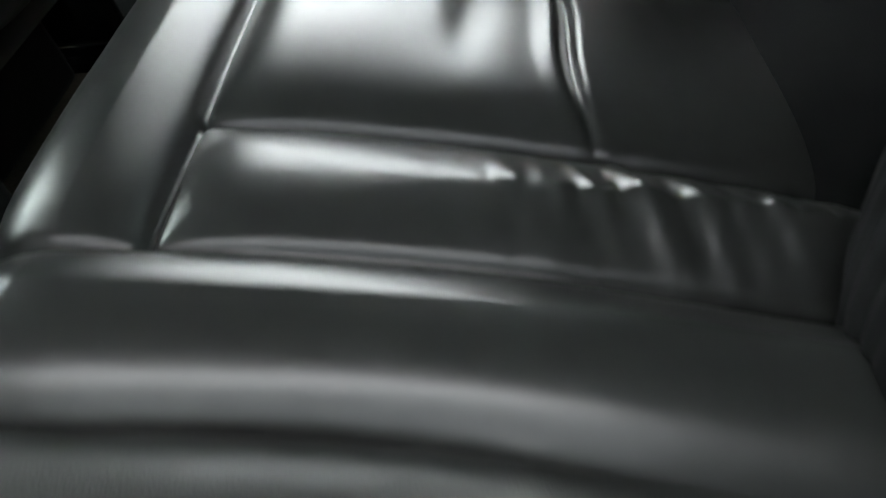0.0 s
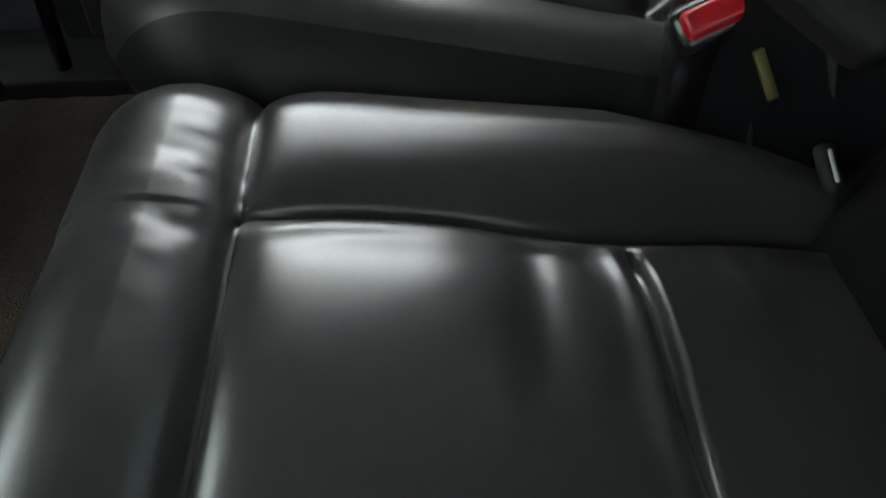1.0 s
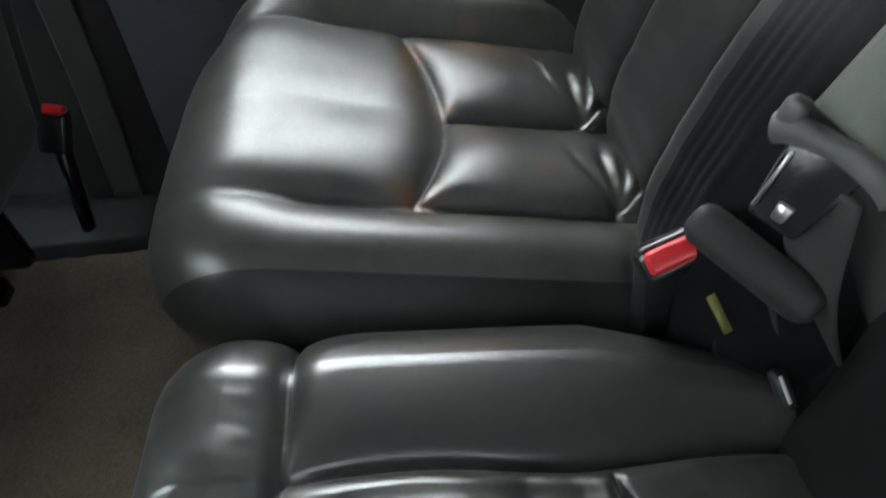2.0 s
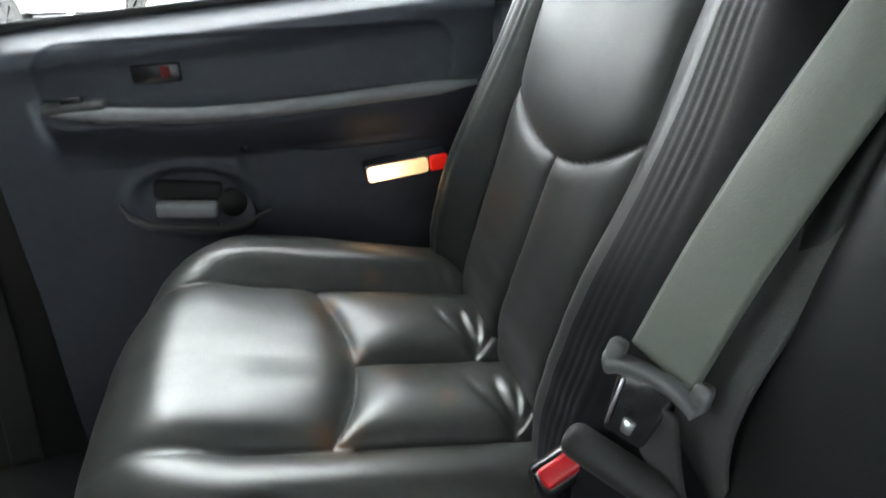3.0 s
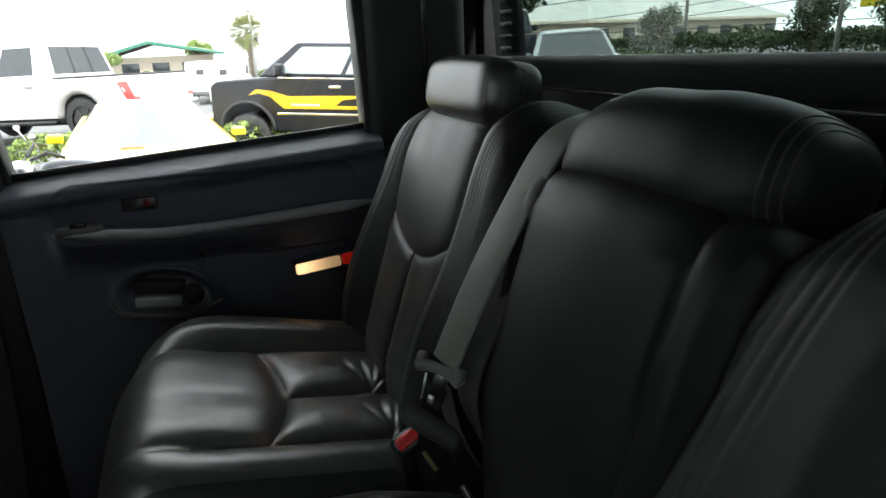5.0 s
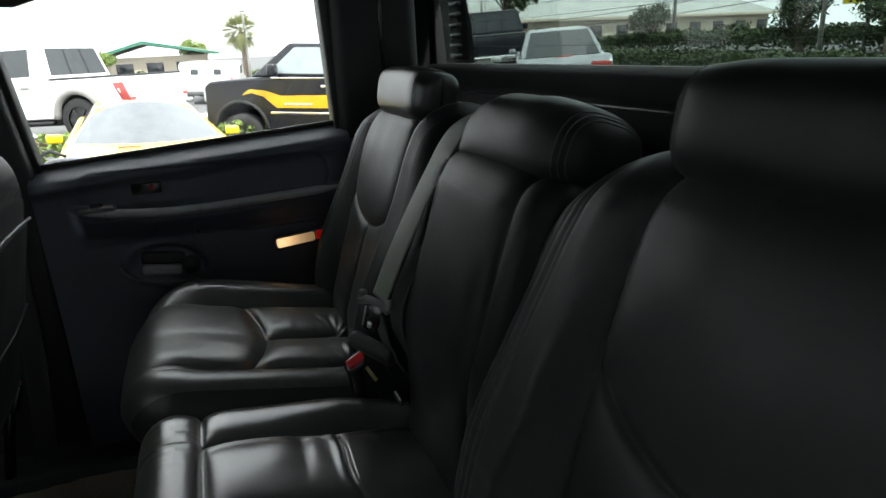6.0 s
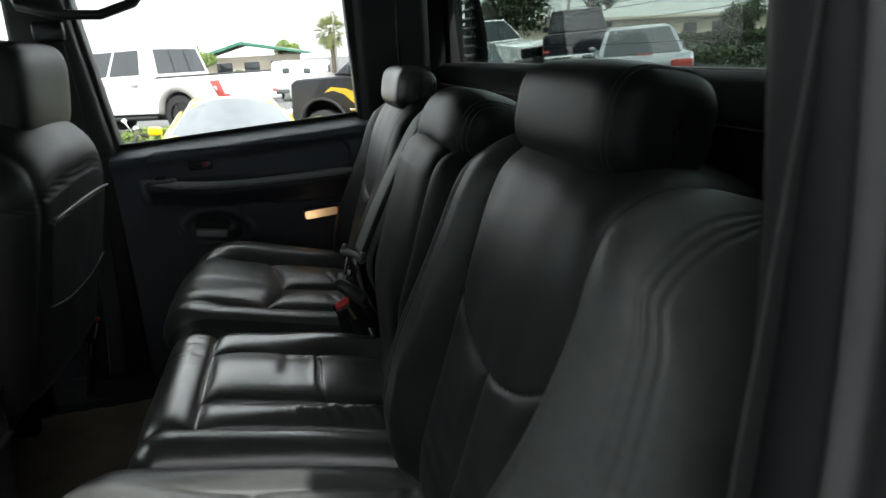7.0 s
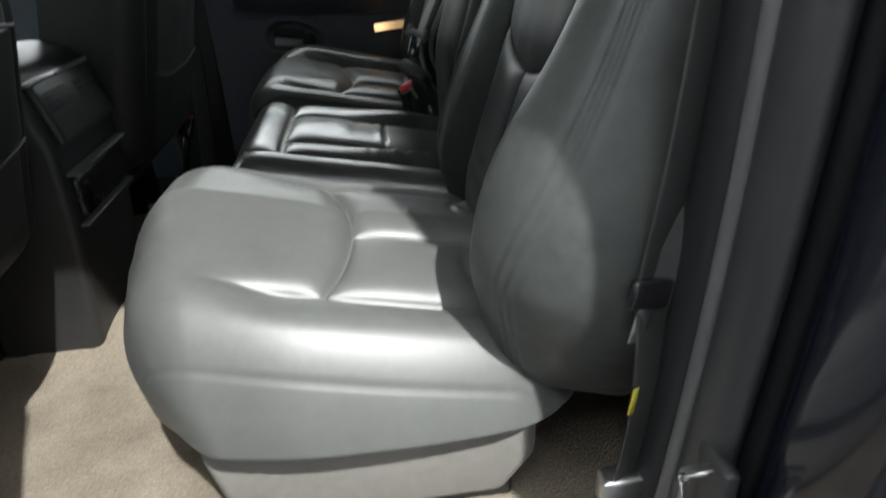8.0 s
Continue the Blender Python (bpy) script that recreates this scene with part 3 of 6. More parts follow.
    part("sill_seal", prism([(-0.66, sill(-0.66) - 0.03), (0.045, sill(0.045) - 0.03), (0.045, sill(0.045) + 0.004), (-0.66, sill(-0.66) + 0.004)], 0.872, 0.89, 'y', 0.002, 1), RUBBER, door)
    part("window_channel", prism([(0.028, 0.72), (0.052, 0.72), (0.0365, 1.25), (0.008, 1.25)], 0.835, 0.90, 'y', 0.005), RUBBER, door)
    part("window_channel", prism([(-0.672, 0.70), (-0.640, 0.70), (-0.703, 1.25), (-0.735, 1.25)], 0.845, 0.90, 'y', 0.005), RUBBER, door)
    part("window_channel", slab(-0.70, 0.80, 1.216, 0.05, 0.885, 1.25, 0.008), RUBBER, door)
    pane("pane", [(-0.66, 0.868, 0.70), (0.05, 0.868, 0.70), (0.028, 0.840, 1.24), (-0.706, 0.840, 1.24)], CLEAR, "clear side glass", door)
    line = [(x, 0.806 - 0.024 - 0.014 * float(1 - smooth(-0.40, -0.10, x)), float(np.interp(x, (-0.60, -0.50, -0.40, -0.30, -0.20, -0.04, 0.06), (0.622, 0.609, 0.599, 0.597, 0.599, 0.605, 0.609))) + 0.002) for x in np.linspace(-0.568, 0.02, 28)]
    # the sky's highlight along the armrest is put into this pale edge
    arm = part("armrest_pad", rod(line, [0.004 + 0.008 * min(1, k / 3, (27 - k) / 3) for k in range(28)], 12, flat=0.9), PALEGREY, door, "padded armrest edge, its sky highlight coloured in pale grey")
    part("armrest_switch_pod", slab(-0.578, 0.762, 0.616, -0.500, 0.795, 0.630, 0.006, 3), GREYTRIM, arm, "grey window switch pod")
    part("window_switch", slab(-0.552, 0.768, 0.628, -0.526, 0.784, 0.637, 0.003), GLOSS, arm)
    sw = part("lock_switch", slab(-0.466, 0.801, 0.642, -0.402, 0.812, 0.668, 0.003), GLOSS, door)
    part("red_mark", slab(-0.428, 0.7995, 0.650, -0.416, 0.803, 0.664, 0.001, 1), DULLRED, sw)
    hd = part("pull_handle", prism([(-0.476, 0.452), (-0.392, 0.440), (-0.389, 0.462), (-0.474, 0.474)], 0.784, 0.826, 'y', 0.006, 3), PALEGREY, door, "grey pull handle blade in an oval recess")
    # solid black blocks stand for the shade inside the slot and thumb pocket
    part("slot_shade", prism([(-0.478, 0.476), (-0.382, 0.461), (-0.378, 0.489), (-0.472, 0.504)], 0.800, 0.830, 'y', 0.006, 3), RUBBER, hd)
    cup = bmesh.new()
    bmesh.ops.create_cone(cup, cap_ends=True, segments=28, radius1=0.024, radius2=0.020, depth=0.03, matrix=Matrix.Translation((-0.368, 0.812, 0.456)) @ Matrix.Rotation(math.pi / 2, 4, 'X'))
    part("pocket_shade", cup, RUBBER, hd)
    scoop = [(-0.523, 0.474), (-0.513, 0.452), (-0.492, 0.438), (-0.460, 0.430), (-0.420, 0.422), (-0.390, 0.417), (-0.360, 0.418), (-0.336, 0.430), (-0.314, 0.438)]
    part("scoop_rim", rod([(x, 0.800, z) for x, z in scoop], [0.002, 0.005, 0.007, 0.007, 0.007, 0.007, 0.006, 0.004, 0.002], 10), GREYTRIM, hd)
    part("bezel", rod([(-0.366 + 0.031 * math.cos(q), 0.7985, 0.438 + 0.031 * math.sin(q)) for q in np.linspace(-2.9, 0.6, 18)], 0.0016, 6), TRIM, hd)
    part("screw_cap", roll_part((-0.336, 0.800, 0.541), 0.008), TRIM, door)
    turn = pose(-0.113, 0.772, 0.490, 0, -4.5, 0)
    lamp = part("courtesy_lamp", slab(-0.053, -0.003, -0.014, 0.080, 0.030, 0.014, 0.006, 3, turn), VINYL, door, "lit door courtesy lamp with warm lens")
    part("lamp_lens", slab(-0.050, -0.012, -0.0118, 0.046, 0.0, 0.0118, 0.007, 4, turn), LAMPLENS, lamp, "glowing warm white lens")
    part("red_reflector", slab(0.049, -0.011, -0.0118, 0.078, 0.0, 0.0118, 0.004, 3, turn), REDLENS, lamp, "red lens")
    return door


far_door()


# ---- rear seats ----
TILT = 18.0


def ring_on(a, b, c, e1, e2, y, m, bend):
    """A closed line round a roll at the distance y along it."""
    t = math.asin((abs(y) / b) ** (1 / e1))
    q = np.linspace(0, 2 * math.pi, 44, endpoint=False)
    x = (a + 0.0004) * math.cos(t) ** e1 * spow(np.cos(q), e2)
    z = (c + 0.0004) * math.cos(t) ** e1 * spow(np.sin(q), e2)
    x, yy, z = bend(x[None, :], np.full((1, len(q)), y), z[None, :])
    return [m @ Vector(p) for p in zip(x[0], yy[0], z[0])]


COVERS = ["front_pad", "bolster", "bolster", "channel", "channel"]


def outboard_seat(name, yc, dx, label, seed, worn, sag=0.0, inner=-0.209, outer=0.306, drop=0.0, under=None, crest=0.0, nose=-0.515, slope=(0.0, 4.6), turn_in=0.028, rim=0.062, hide=LEATHER, taper=0.085, crown=0.0, lit_hide=None, shift=0.017, reach=0.0, tuck=0.034, head=(0.851, 0.050, 0.102, 0.046), lift=0.0, cap=HEADLEATHER, pleat=0.0, tin=0.028, flank=None):
    seat = thing(name, label, "car seat", pose(dx, yc, 0), group="rear seats of the cab")
    lx, half, half_b = 0.02 - nose, 0.134, 0.138
    mid_c, mid_b = shift * np.sign(outer), tuck * np.sign(outer)      # the stitched pattern sits outboard of the middle
    y0, ly = min(inner, outer), abs(outer - inner)      # the cushion reaches further on its outboard side
    fore = nose + 0.565          # how much of the pattern falls on the front roll

    def seams(X, s):
        q = s - mid_c
        xu = 0.285 - reach + 0.040 * (1 - np.clip(q / half, -1, 1) ** 2)
        inside = np.abs(q) < half
        d_b = np.abs(np.abs(q) - half)
        d_u = np.where(inside, np.abs(X - xu), 9)
        d_c = np.where(inside & (X > xu), np.abs(q + 0.006), 9)
        return xu, inside, d_b, d_u, d_c

    def cushion(X, Y):
        s = Y + y0
        X = X + fore
        xu, inside, d_b, d_u, d_c = seams(X, s)
        fade = smooth(0.0, 0.10, X)
        # the side seams run out over the nose
        keep = 1 - 0.93 * (1 - smooth(0.10, 0.23, X))
        groove = 1 - keep * (1 - puff(d_b, 0.013))
        h = 0.010 + 0.017 * groove * puff(d_u, 0.013) * puff(d_c, 0.013)
        dome = 1 - keep * (1 - puff(d_b, 0.05))
        h = np.where(inside & (X <= xu), h + 0.010 * dome * puff(d_u, 0.05), h)
        h = np.where(inside & (X > xu), h + 0.006 * puff(d_b, 0.03) * puff(d_u, 0.04) * puff(d_c, 0.03), h)
        h = h + np.where(~inside, 0.010 * (1 - keep) + 0.013 * keep * smooth(half, half + 0.045, np.abs(s - mid_c)) + lift * smooth(half, half + 0.10, (s - mid_c) * np.sign(outer)), 0)
        h = h * (0.45 + 0.55 * fade)
        for d_s, k in ((d_b, keep), (d_u, 1), (d_c, 1)):
            h = h - 0.0022 * k * np.exp(-(d_s / 0.0026) ** 2)
        rear = smooth(0.36, 0.55, X)
        fold = wrinkle(X, s, (58, 20), seed) * 0.0036 * rear + wrinkle(X, s, (14, 22), seed + 4) * 0.0018
        welt = 0.0020 * np.exp(-((s * np.sign(outer) - abs(outer) + 0.17 * rim) / 0.0024) ** 2) * smooth(0.0, 0.03, X)
        if flank:
            # creases fanning out from the rear of the seams
            p = np.where(s - mid_c < -0.006, s - mid_c + half, s - mid_c + 0.006)
            pull = 0
            for a, dep, wide in ((-0.30, 0.0030, 0.0050), (0.10, 0.0050, 0.0055), (0.42, 0.0036, 0.0050), (0.95, 0.0034, 0.0055)):
                pull = pull + dep * np.exp(-((X - 0.462 - a * p - 0.003 * np.sin(70 * p)) / wide) ** 2) * smooth(0.0, 0.012, p) * (1 - smooth(0.03, 0.10, p)) * inside
        else:
            q = np.abs(s - mid_c)
            pull = 0.0045 * np.exp(-((X - 0.455 - 0.16 * q - 0.006 * np.sin(60 * q)) / 0.007) ** 2) * smooth(0.02, 0.08, q) * (1 - smooth(half - 0.02, half, q))
            pull = pull + 0.0028 * np.exp(-((X - 0.49 + 0.10 * q) / 0.006) ** 2) * smooth(0.04, 0.10, q) * (1 - smooth(half - 0.02, half, q))
        return h + fold * (np.abs(s) < 0.2) - pull - welt

    def sit(x, y, z):
        far_x = x + nose + 0.515
        z = z - 0.215 * (far_x - 0.21) - 0.55 * np.clip(0.10 - x, 0, 1) ** 2 - 0.10 * np.clip(far_x - 0.45, 0, 1)
        s = y + y0
        side = s * np.sign(outer)
        if flank:
            # creases along the hanging inner side
            wall_in = smooth(-abs(inner) + 0.045, -abs(inner) + 0.010, side)
            for e, dep, ph in ((0.040, 0.0030, 0.0), (0.060, 0.0042, 1.3), (0.078, 0.0030, 2.9), (0.104, 0.0040, 4.0)):
                line = np.exp(-((-z - e - 0.006 * np.sin(9 * x + ph) - 0.002 * np.sin(31 * x + ph)) / 0.0055) ** 2)
                y = y + np.sign(outer) * dep * line * wall_in * smooth(-0.6, 0.4, np.sin(7 * x + 2.1 * ph))
        z = z - slope[1] * np.clip(side - 0.165, 0, 1) ** 2 - slope[0] * np.clip(side, 0, 1)
        x = x + (turn_in * np.clip(side / 0.26, 0, 1.2) ** 2.2 + tin * np.clip(-side / 0.26, 0, 1.1) ** 3) * (1 - smooth(0.02, 0.38, x))
        if crown:
            # a bowed outer side, fullest behind its middle
            q = np.abs((x - 0.58 * lx) / (0.58 * lx)) ** 2.4 * np.clip(side / 0.26, 0, 1.1)
            y, z = y - np.sign(outer) * crown * q, z - 0.5 * crown * q
        low = np.clip((-z - 0.02) / 0.2, 0, 1)
        x = x + taper * low * (1 - smooth(0.0, 0.34, x))
        if under:
            # the cover turns in below its lower edge
            edge = under[0] + (under[1] - under[0]) * np.clip(x / lx, 0, 1)
            past = np.clip(edge - z, 0, 1)
            z = np.maximum(z, edge)
            y = y - np.sign(outer) * past * 0.9 * (side > 0.1)
        return x, y, z

    def c_reg(X, Y):
        q = Y + y0 - mid_c
        X = X + fore
        xu = 0.285 - reach + 0.040 * (1 - np.clip(q / half, -1, 1) ** 2)
        cover = np.where(q > half, 1, np.where(q < -half, 2, np.where(X <= xu, 0, np.where(q > -0.006, 3, 4))))
        # on the far seat darker leather stands for shade down the cushion's inner wall
        return np.where((Y + y0) * np.sign(outer) < -abs(inner) + 0.020, 5, cover) if flank else cover
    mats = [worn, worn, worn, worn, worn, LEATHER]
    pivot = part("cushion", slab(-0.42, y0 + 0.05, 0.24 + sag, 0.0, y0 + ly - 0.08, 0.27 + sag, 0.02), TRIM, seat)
    upholstery(pivot, pose(nose, y0, 0.392 + sag), pillow(lx, ly, rim, 0.177 - rim, 130, 130, cushion, sit, 24 if flank else 60, 20 if flank else 8), c_reg, COVERS + ["shade_panel"] * bool(flank), mats)
    part("seat_base", prism([(-0.45, 0.03), (-0.08, 0.03), (-0.03, 0.10), (-0.03, 0.28 + sag), (-0.43, 0.225 + sag), (-0.48, 0.17)], y0 + 0.03, y0 + ly - 0.04, 'y', 0.015), SEATSHELL, seat, "grey seat base shell")
    for yy in (-0.19, 0.19):
        part("foot", slab(-0.47, yy - 0.02, -0.01, -0.06, yy + 0.02, 0.05, 0.008), GLOSS, seat)

    bl, bw = 0.585, 0.53

    def back_seams(v, s):
        q = s - mid_b
        return q, 0.279 + 0.050 * np.clip(q / half_b, -1, 1) ** 2, half_b + 0.012 * smooth(0.2, 0.5, v)

    def back(V, Y):
        s = Y - bw / 2
        v = V - 0.045
        q, vb, hb = back_seams(v, s)
        inside = np.abs(q) < hb
        d_b = np.abs(np.abs(q) - hb)
        d_u = np.where(inside, np.abs(v - vb), 9)
        d_c = np.where(inside & (v < vb), np.abs(q), 9)
        h = 0.010 + 0.010 * puff(d_b, 0.010) * puff(d_u, 0.010) * puff(d_c, 0.010)
        h = np.where(inside & (v >= vb), h + 0.011 * puff(d_b, 0.045) * puff(d_u, 0.045) * (1 - smooth(0.36, 0.54, v) * 0.7), h)
        h = h + np.where(~inside, (0.014 + (0.024 + crest * (s * outer > 0)) * np.exp(-((v - 0.17) / 0.16) ** 2)) * smooth(hb, hb + 0.055, np.abs(q)), 0)
        for d_s in (d_b, d_u, d_c):
            h = h - 0.0020 * np.exp(-(d_s / 0.0024) ** 2)
        # gathered pleats along both flanks
        side = s * np.sign(outer)
        for e, dep in ((0.204, 0.0024), (0.213, 0.0034), (0.223, 0.0034), (0.232, 0.0028), (0.241, 0.0024)):
            h = h - dep * (0.22 if flank else 1) * np.exp(-((-side - e - 0.004 * np.sin(9 * v) + (0.030 if flank else 0)) / 0.0021) ** 2)
            if not pleat:
                h = h - 0.4 * dep * np.exp(-((side - e - 0.004 * np.sin(9 * v)) / 0.0021) ** 2)
        for e, dep in ((-0.0062, 0.0020), (0.0, 0.0025), (0.0062, 0.0020)) if pleat else ():
            # three stitched tucks along the outer edge
            h = h - dep * np.exp(-((side - pleat - e + 0.010 * smooth(0.42, 0.55, v) + 0.010 * (1 - smooth(0.06, 0.25, v))) / 0.0017) ** 2)
        return h + wrinkle(V, s, (12, 18), seed + 2) * 0.0018 + wrinkle(V, s, (55, 9), seed + 3) * 0.0014 * (1 - smooth(0.10, 0.25, v))

    def lean(x, y, z):
        s = y - bw / 2
        v = x - 0.045
        y = bw / 2 + s * (1 - 0.10 * smooth(0.30, 0.56, v) - 0.10 * smooth(0.10, -0.06, v))
        x = x - 0.05 * (np.abs(s) / 0.26) ** 3 * smooth(0.40, 0.55, v)
        z = z - 0.45 * np.clip(v - 0.43, 0, 1) ** 1.6 - 0.04 * smooth(0.10, -0.06, v)
        return x, y, z

    def b_reg(V, Y):
        v = V - 0.045
        q, vb, hb = back_seams(v, Y - bw / 2)
        cover = np.where(q > hb, 1, np.where(q < -hb, 2, np.where(v >= vb, 0, np.where(q > 0, 3, 4))))
        # shade on the backrest's inner side, cut out as its own dark piece
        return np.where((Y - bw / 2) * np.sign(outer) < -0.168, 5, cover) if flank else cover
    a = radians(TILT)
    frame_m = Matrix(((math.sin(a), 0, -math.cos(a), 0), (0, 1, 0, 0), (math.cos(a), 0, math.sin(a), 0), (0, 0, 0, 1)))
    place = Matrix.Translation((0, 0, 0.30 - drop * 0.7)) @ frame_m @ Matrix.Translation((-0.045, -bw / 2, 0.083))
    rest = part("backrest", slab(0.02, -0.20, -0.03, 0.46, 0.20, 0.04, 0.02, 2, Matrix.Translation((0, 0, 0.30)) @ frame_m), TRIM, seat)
    upholstery(rest, place, pillow(bl, bw, 0.055, 0.09, 140, 170, back, lean, 60, 8), b_reg, ["shield_pad", "bolster", "bolster", "channel", "channel"] + ["shade_panel"] * bool(flank), [hide, hide, lit_hide or hide, hide, hide, flank])
    part("back_panel", slab(-0.03, -0.225, -0.075, 0.52, 0.225, -0.055, 0.01, 2, Matrix.Translation((0, 0, 0.30)) @ frame_m), VINYL, seat)

    # boxy headrest with stitched end caps on two posts
    def soft(x, y, z):
        x = x + 0.010 * np.clip((np.abs(y) - 0.09) / 0.05, 0, 1) ** 2 * (x < 0)
        return x, y, z * (1 - 0.10 * (y / 0.14) ** 2) + 0.0012 * wrinkle(y, z, (40, 40), seed)
    shape = (head[3], 0.138, head[1], 0.32, 0.62)
    v, f = roll(*shape, 60, 72, soft)
    hr = part("headrest", mesh_from("headrest", at(v, head[2], 0, head[0], 10), f, cap), cap, seat, "black leather headrest with stitched end caps")
    for sgn in (-1, 1):
        for o in (0.112, 0.118):
            part("stitching", rod(ring_on(*shape, sgn * o, pose(head[2], 0, head[0], 0, 10, 0), soft), 0.0006, 5, True), THREAD, hr)
        part("post", rod([(head[2] - 0.015, sgn * 0.07, 0.79), (head[2], sgn * 0.07, 0.845)], 0.006, 10), METAL, seat)
    return seat


outboard_seat("rear_seat", 0.414, 0.0, "black leather rear seat with headrest beside the closed door", 1.7, FARWORN, inner=-0.190, nose=-0.470, slope=(-0.10, 3.0), turn_in=0.060, rim=0.078, crown=0.02, lift=0.012, flank=DEEPBLACK)
outboard_seat("rear_seat", -0.420, 0.018, "black leather rear seat with headrest, sunlit beside the open door", 8.3, SUNHIDE, -0.014, 0.170, -0.264, 0.018, (-0.156, -0.186), 0.022, nose=-0.560, slope=(0.235, 1.6), turn_in=0.018, tin=0.070, rim=0.100, hide=MIDLEATHER, taper=0.030, crown=0.034, lit_hide=LITBOLSTER, shift=0.036, reach=0.018, tuck=0.028, head=(0.852, 0.060, 0.140, 0.058), cap=DARKHEAD, pleat=0.257)


def middle_seat():
    seat = thing("middle_seat", "creased black leather middle seat, lower than its neighbours", "car seat", group="rear seats of the cab")
    lx, ly = 0.428, 0.420
    # plan: 0 is the front edge; the front roll ends at a cross seam, side rolls flank the inner panel
    xs, yn, yf, yo = 0.068, 0.142, 0.314, 0.058

    def cushion(X, Y):
        back_part = X > xs
        d_x = np.where(Y > yo, np.abs(X - xs), 9)
        d_n = np.where(back_part, np.abs(Y - yn), 9)
        d_f = np.where(back_part, np.abs(Y - yf), 9)
        d_o = np.abs(Y - yo)
        h = 0.006 + 0.013 * puff(d_x, 0.016) * puff(d_n, 0.015) * puff(d_f, 0.015) * puff(d_o, 0.015)
        panel = back_part & (Y > yn) & (Y < yf)
        h = h + np.where(panel, 0.007 * puff(d_n, 0.03) * puff(d_f, 0.03) * puff(d_x, 0.03), 0.004 * puff(d_n, 0.02) * puff(d_f, 0.02) * puff(d_x, 0.02))
        h = h + np.where(back_part & ~panel, 0.018 * smooth(0.12, 0.36, X) * smooth(0.0, 0.05, np.minimum(np.minimum(d_n, d_f), d_o)), 0)
        # pulled folds across the rear of the panel
        for x0, dep, wide, a, tilt in ((0.256, 0.0080, 0.0034, 0.125, 0.10), (0.200, 0.0034, 0.012, 0.17, 0.02), (0.312, 0.0022, 0.009, 0.22, 0.22), (0.232, 0.0013, 0.005, 0.245, -0.1)):
            line = X - x0 - tilt * (0.315 - Y) * 0.5 + 0.003 * np.sin(Y * 40)
            along = smooth(a, a + 0.10, Y) * (1 - smooth(-0.022, -0.003, Y - yf)) * panel
            h = h - dep * np.exp(-(line / wide) ** 2) * along + 0.35 * dep * np.exp(-((line + 3 * wide) / (2 * wide)) ** 2) * along
        for d_s in (d_n, d_f, d_x, d_o):
            h = h - 0.0032 * np.exp(-(d_s / 0.0030) ** 2)
        h = h + 0.0035 * np.exp(-((yf - Y - 0.011) / 0.007) ** 2) * panel * puff(d_x, 0.02)
        cross = np.exp(-((Y - yn + 0.034) / 0.032) ** 2) * smooth(0.16, 0.26, X) * smooth(0, 0.012, d_n)
        h = h + 0.0050 * cross * wrinkle(X + 0.30 * Y, Y, (66, 9), 2.1) + 0.0014 * cross * wrinkle(X - 0.2 * Y, Y, (140, 14), 4.1)
        corner = np.exp(-((X - 0.040) / 0.030) ** 2) * np.exp(-((Y - 0.320) / 0.045) ** 2)
        h = h + 0.0015 * corner * wrinkle(X + 0.6 * Y, Y, (52, 88), 5.5)
        return h + 0.0022 * wrinkle(X, Y, (9, 11), 3.3) * puff(np.minimum(np.minimum(d_n, d_f), d_x), 0.02) * (Y < yf)

    def sit(x, y, z):
        z = z - 0.225 * (x - 0.08) - 1.6 * np.clip(0.07 - x, 0, 1) ** 2 - 1.2 * np.clip(y - 0.375, 0, 1) ** 1.5
        # the far rear corner is cut round; the seams fan out towards the rear
        cut = np.clip(x - 0.27, 0, 1) * np.clip(y - 0.30, 0, 1) * 1.6
        fan = 0.026 * np.clip((x - xs) / 0.34, 0, 1) * smooth(0.24, yf, y) * (1 - smooth(yf, 0.40, y)) - 0.006 * np.clip((x - xs) / 0.34, 0, 1) * (1 - smooth(yn, 0.24, y)) * smooth(yo, yn, y)
        pull = 0.012 * np.exp(-((x - 0.24) / 0.075) ** 2) * smooth(0.25, yf, y) * (1 - smooth(yf, 0.385, y))
        return x, y - cut + fan - pull + 0.010 * np.sin(x * 9), z

    def reg(X, Y):
        return np.where(Y <= yo, 4, np.where(X <= xs, 0, np.where(Y <= yn, 1, np.where(Y >= yf, 2, 3))))
    upholstery(seat, pose(-0.433, -0.245, 0.398), pillow(lx, ly, 0.034, 0.13, 190, 200, cushion, sit), reg,
               ["front_roll", "side_roll", "side_roll", "seat_panel", "side_strip"], [WORN] * 5)
    part("seat_base", prism([(-0.44, -0.01), (-0.02, -0.01), (0.02, 0.24), (-0.44, 0.24)], -0.15, 0.15, 'y', 0.015), TRIM, seat)
    a = radians(TILT)
    turn = Matrix(((math.sin(a), 0, -math.cos(a), 0), (0, 1, 0, 0), (math.cos(a), 0, math.sin(a), 0), (0, 0, 0, 1)))
    bw = 0.306

    def back(V, Y):
        s = Y - bw / 2
        d = np.abs(np.abs(s) - 0.118)
        h = 0.006 + 0.010 * puff(d, 0.010) + 0.012 * np.cos(np.clip(s / 0.16, -1, 1) * 1.5)
        for e in (0.116, 0.123):
            h = h - 0.0016 * np.exp(-((np.abs(s) - e) / 0.0018) ** 2)
        # a cross seam under the head bump
        h = h - 0.004 * np.exp(-((V - 0.446) / 0.005) ** 2) * (np.abs(s) < 0.118)
        return h + 0.002 * wrinkle(V, s, (10, 14), 4.4)

    def reg_b(V, Y):
        s = Y - bw / 2
        return np.where(np.abs(s) < 0.118, 0, np.where(s > 0, 1, 2))

    def lean(x, y, z):
        v = x - 0.02
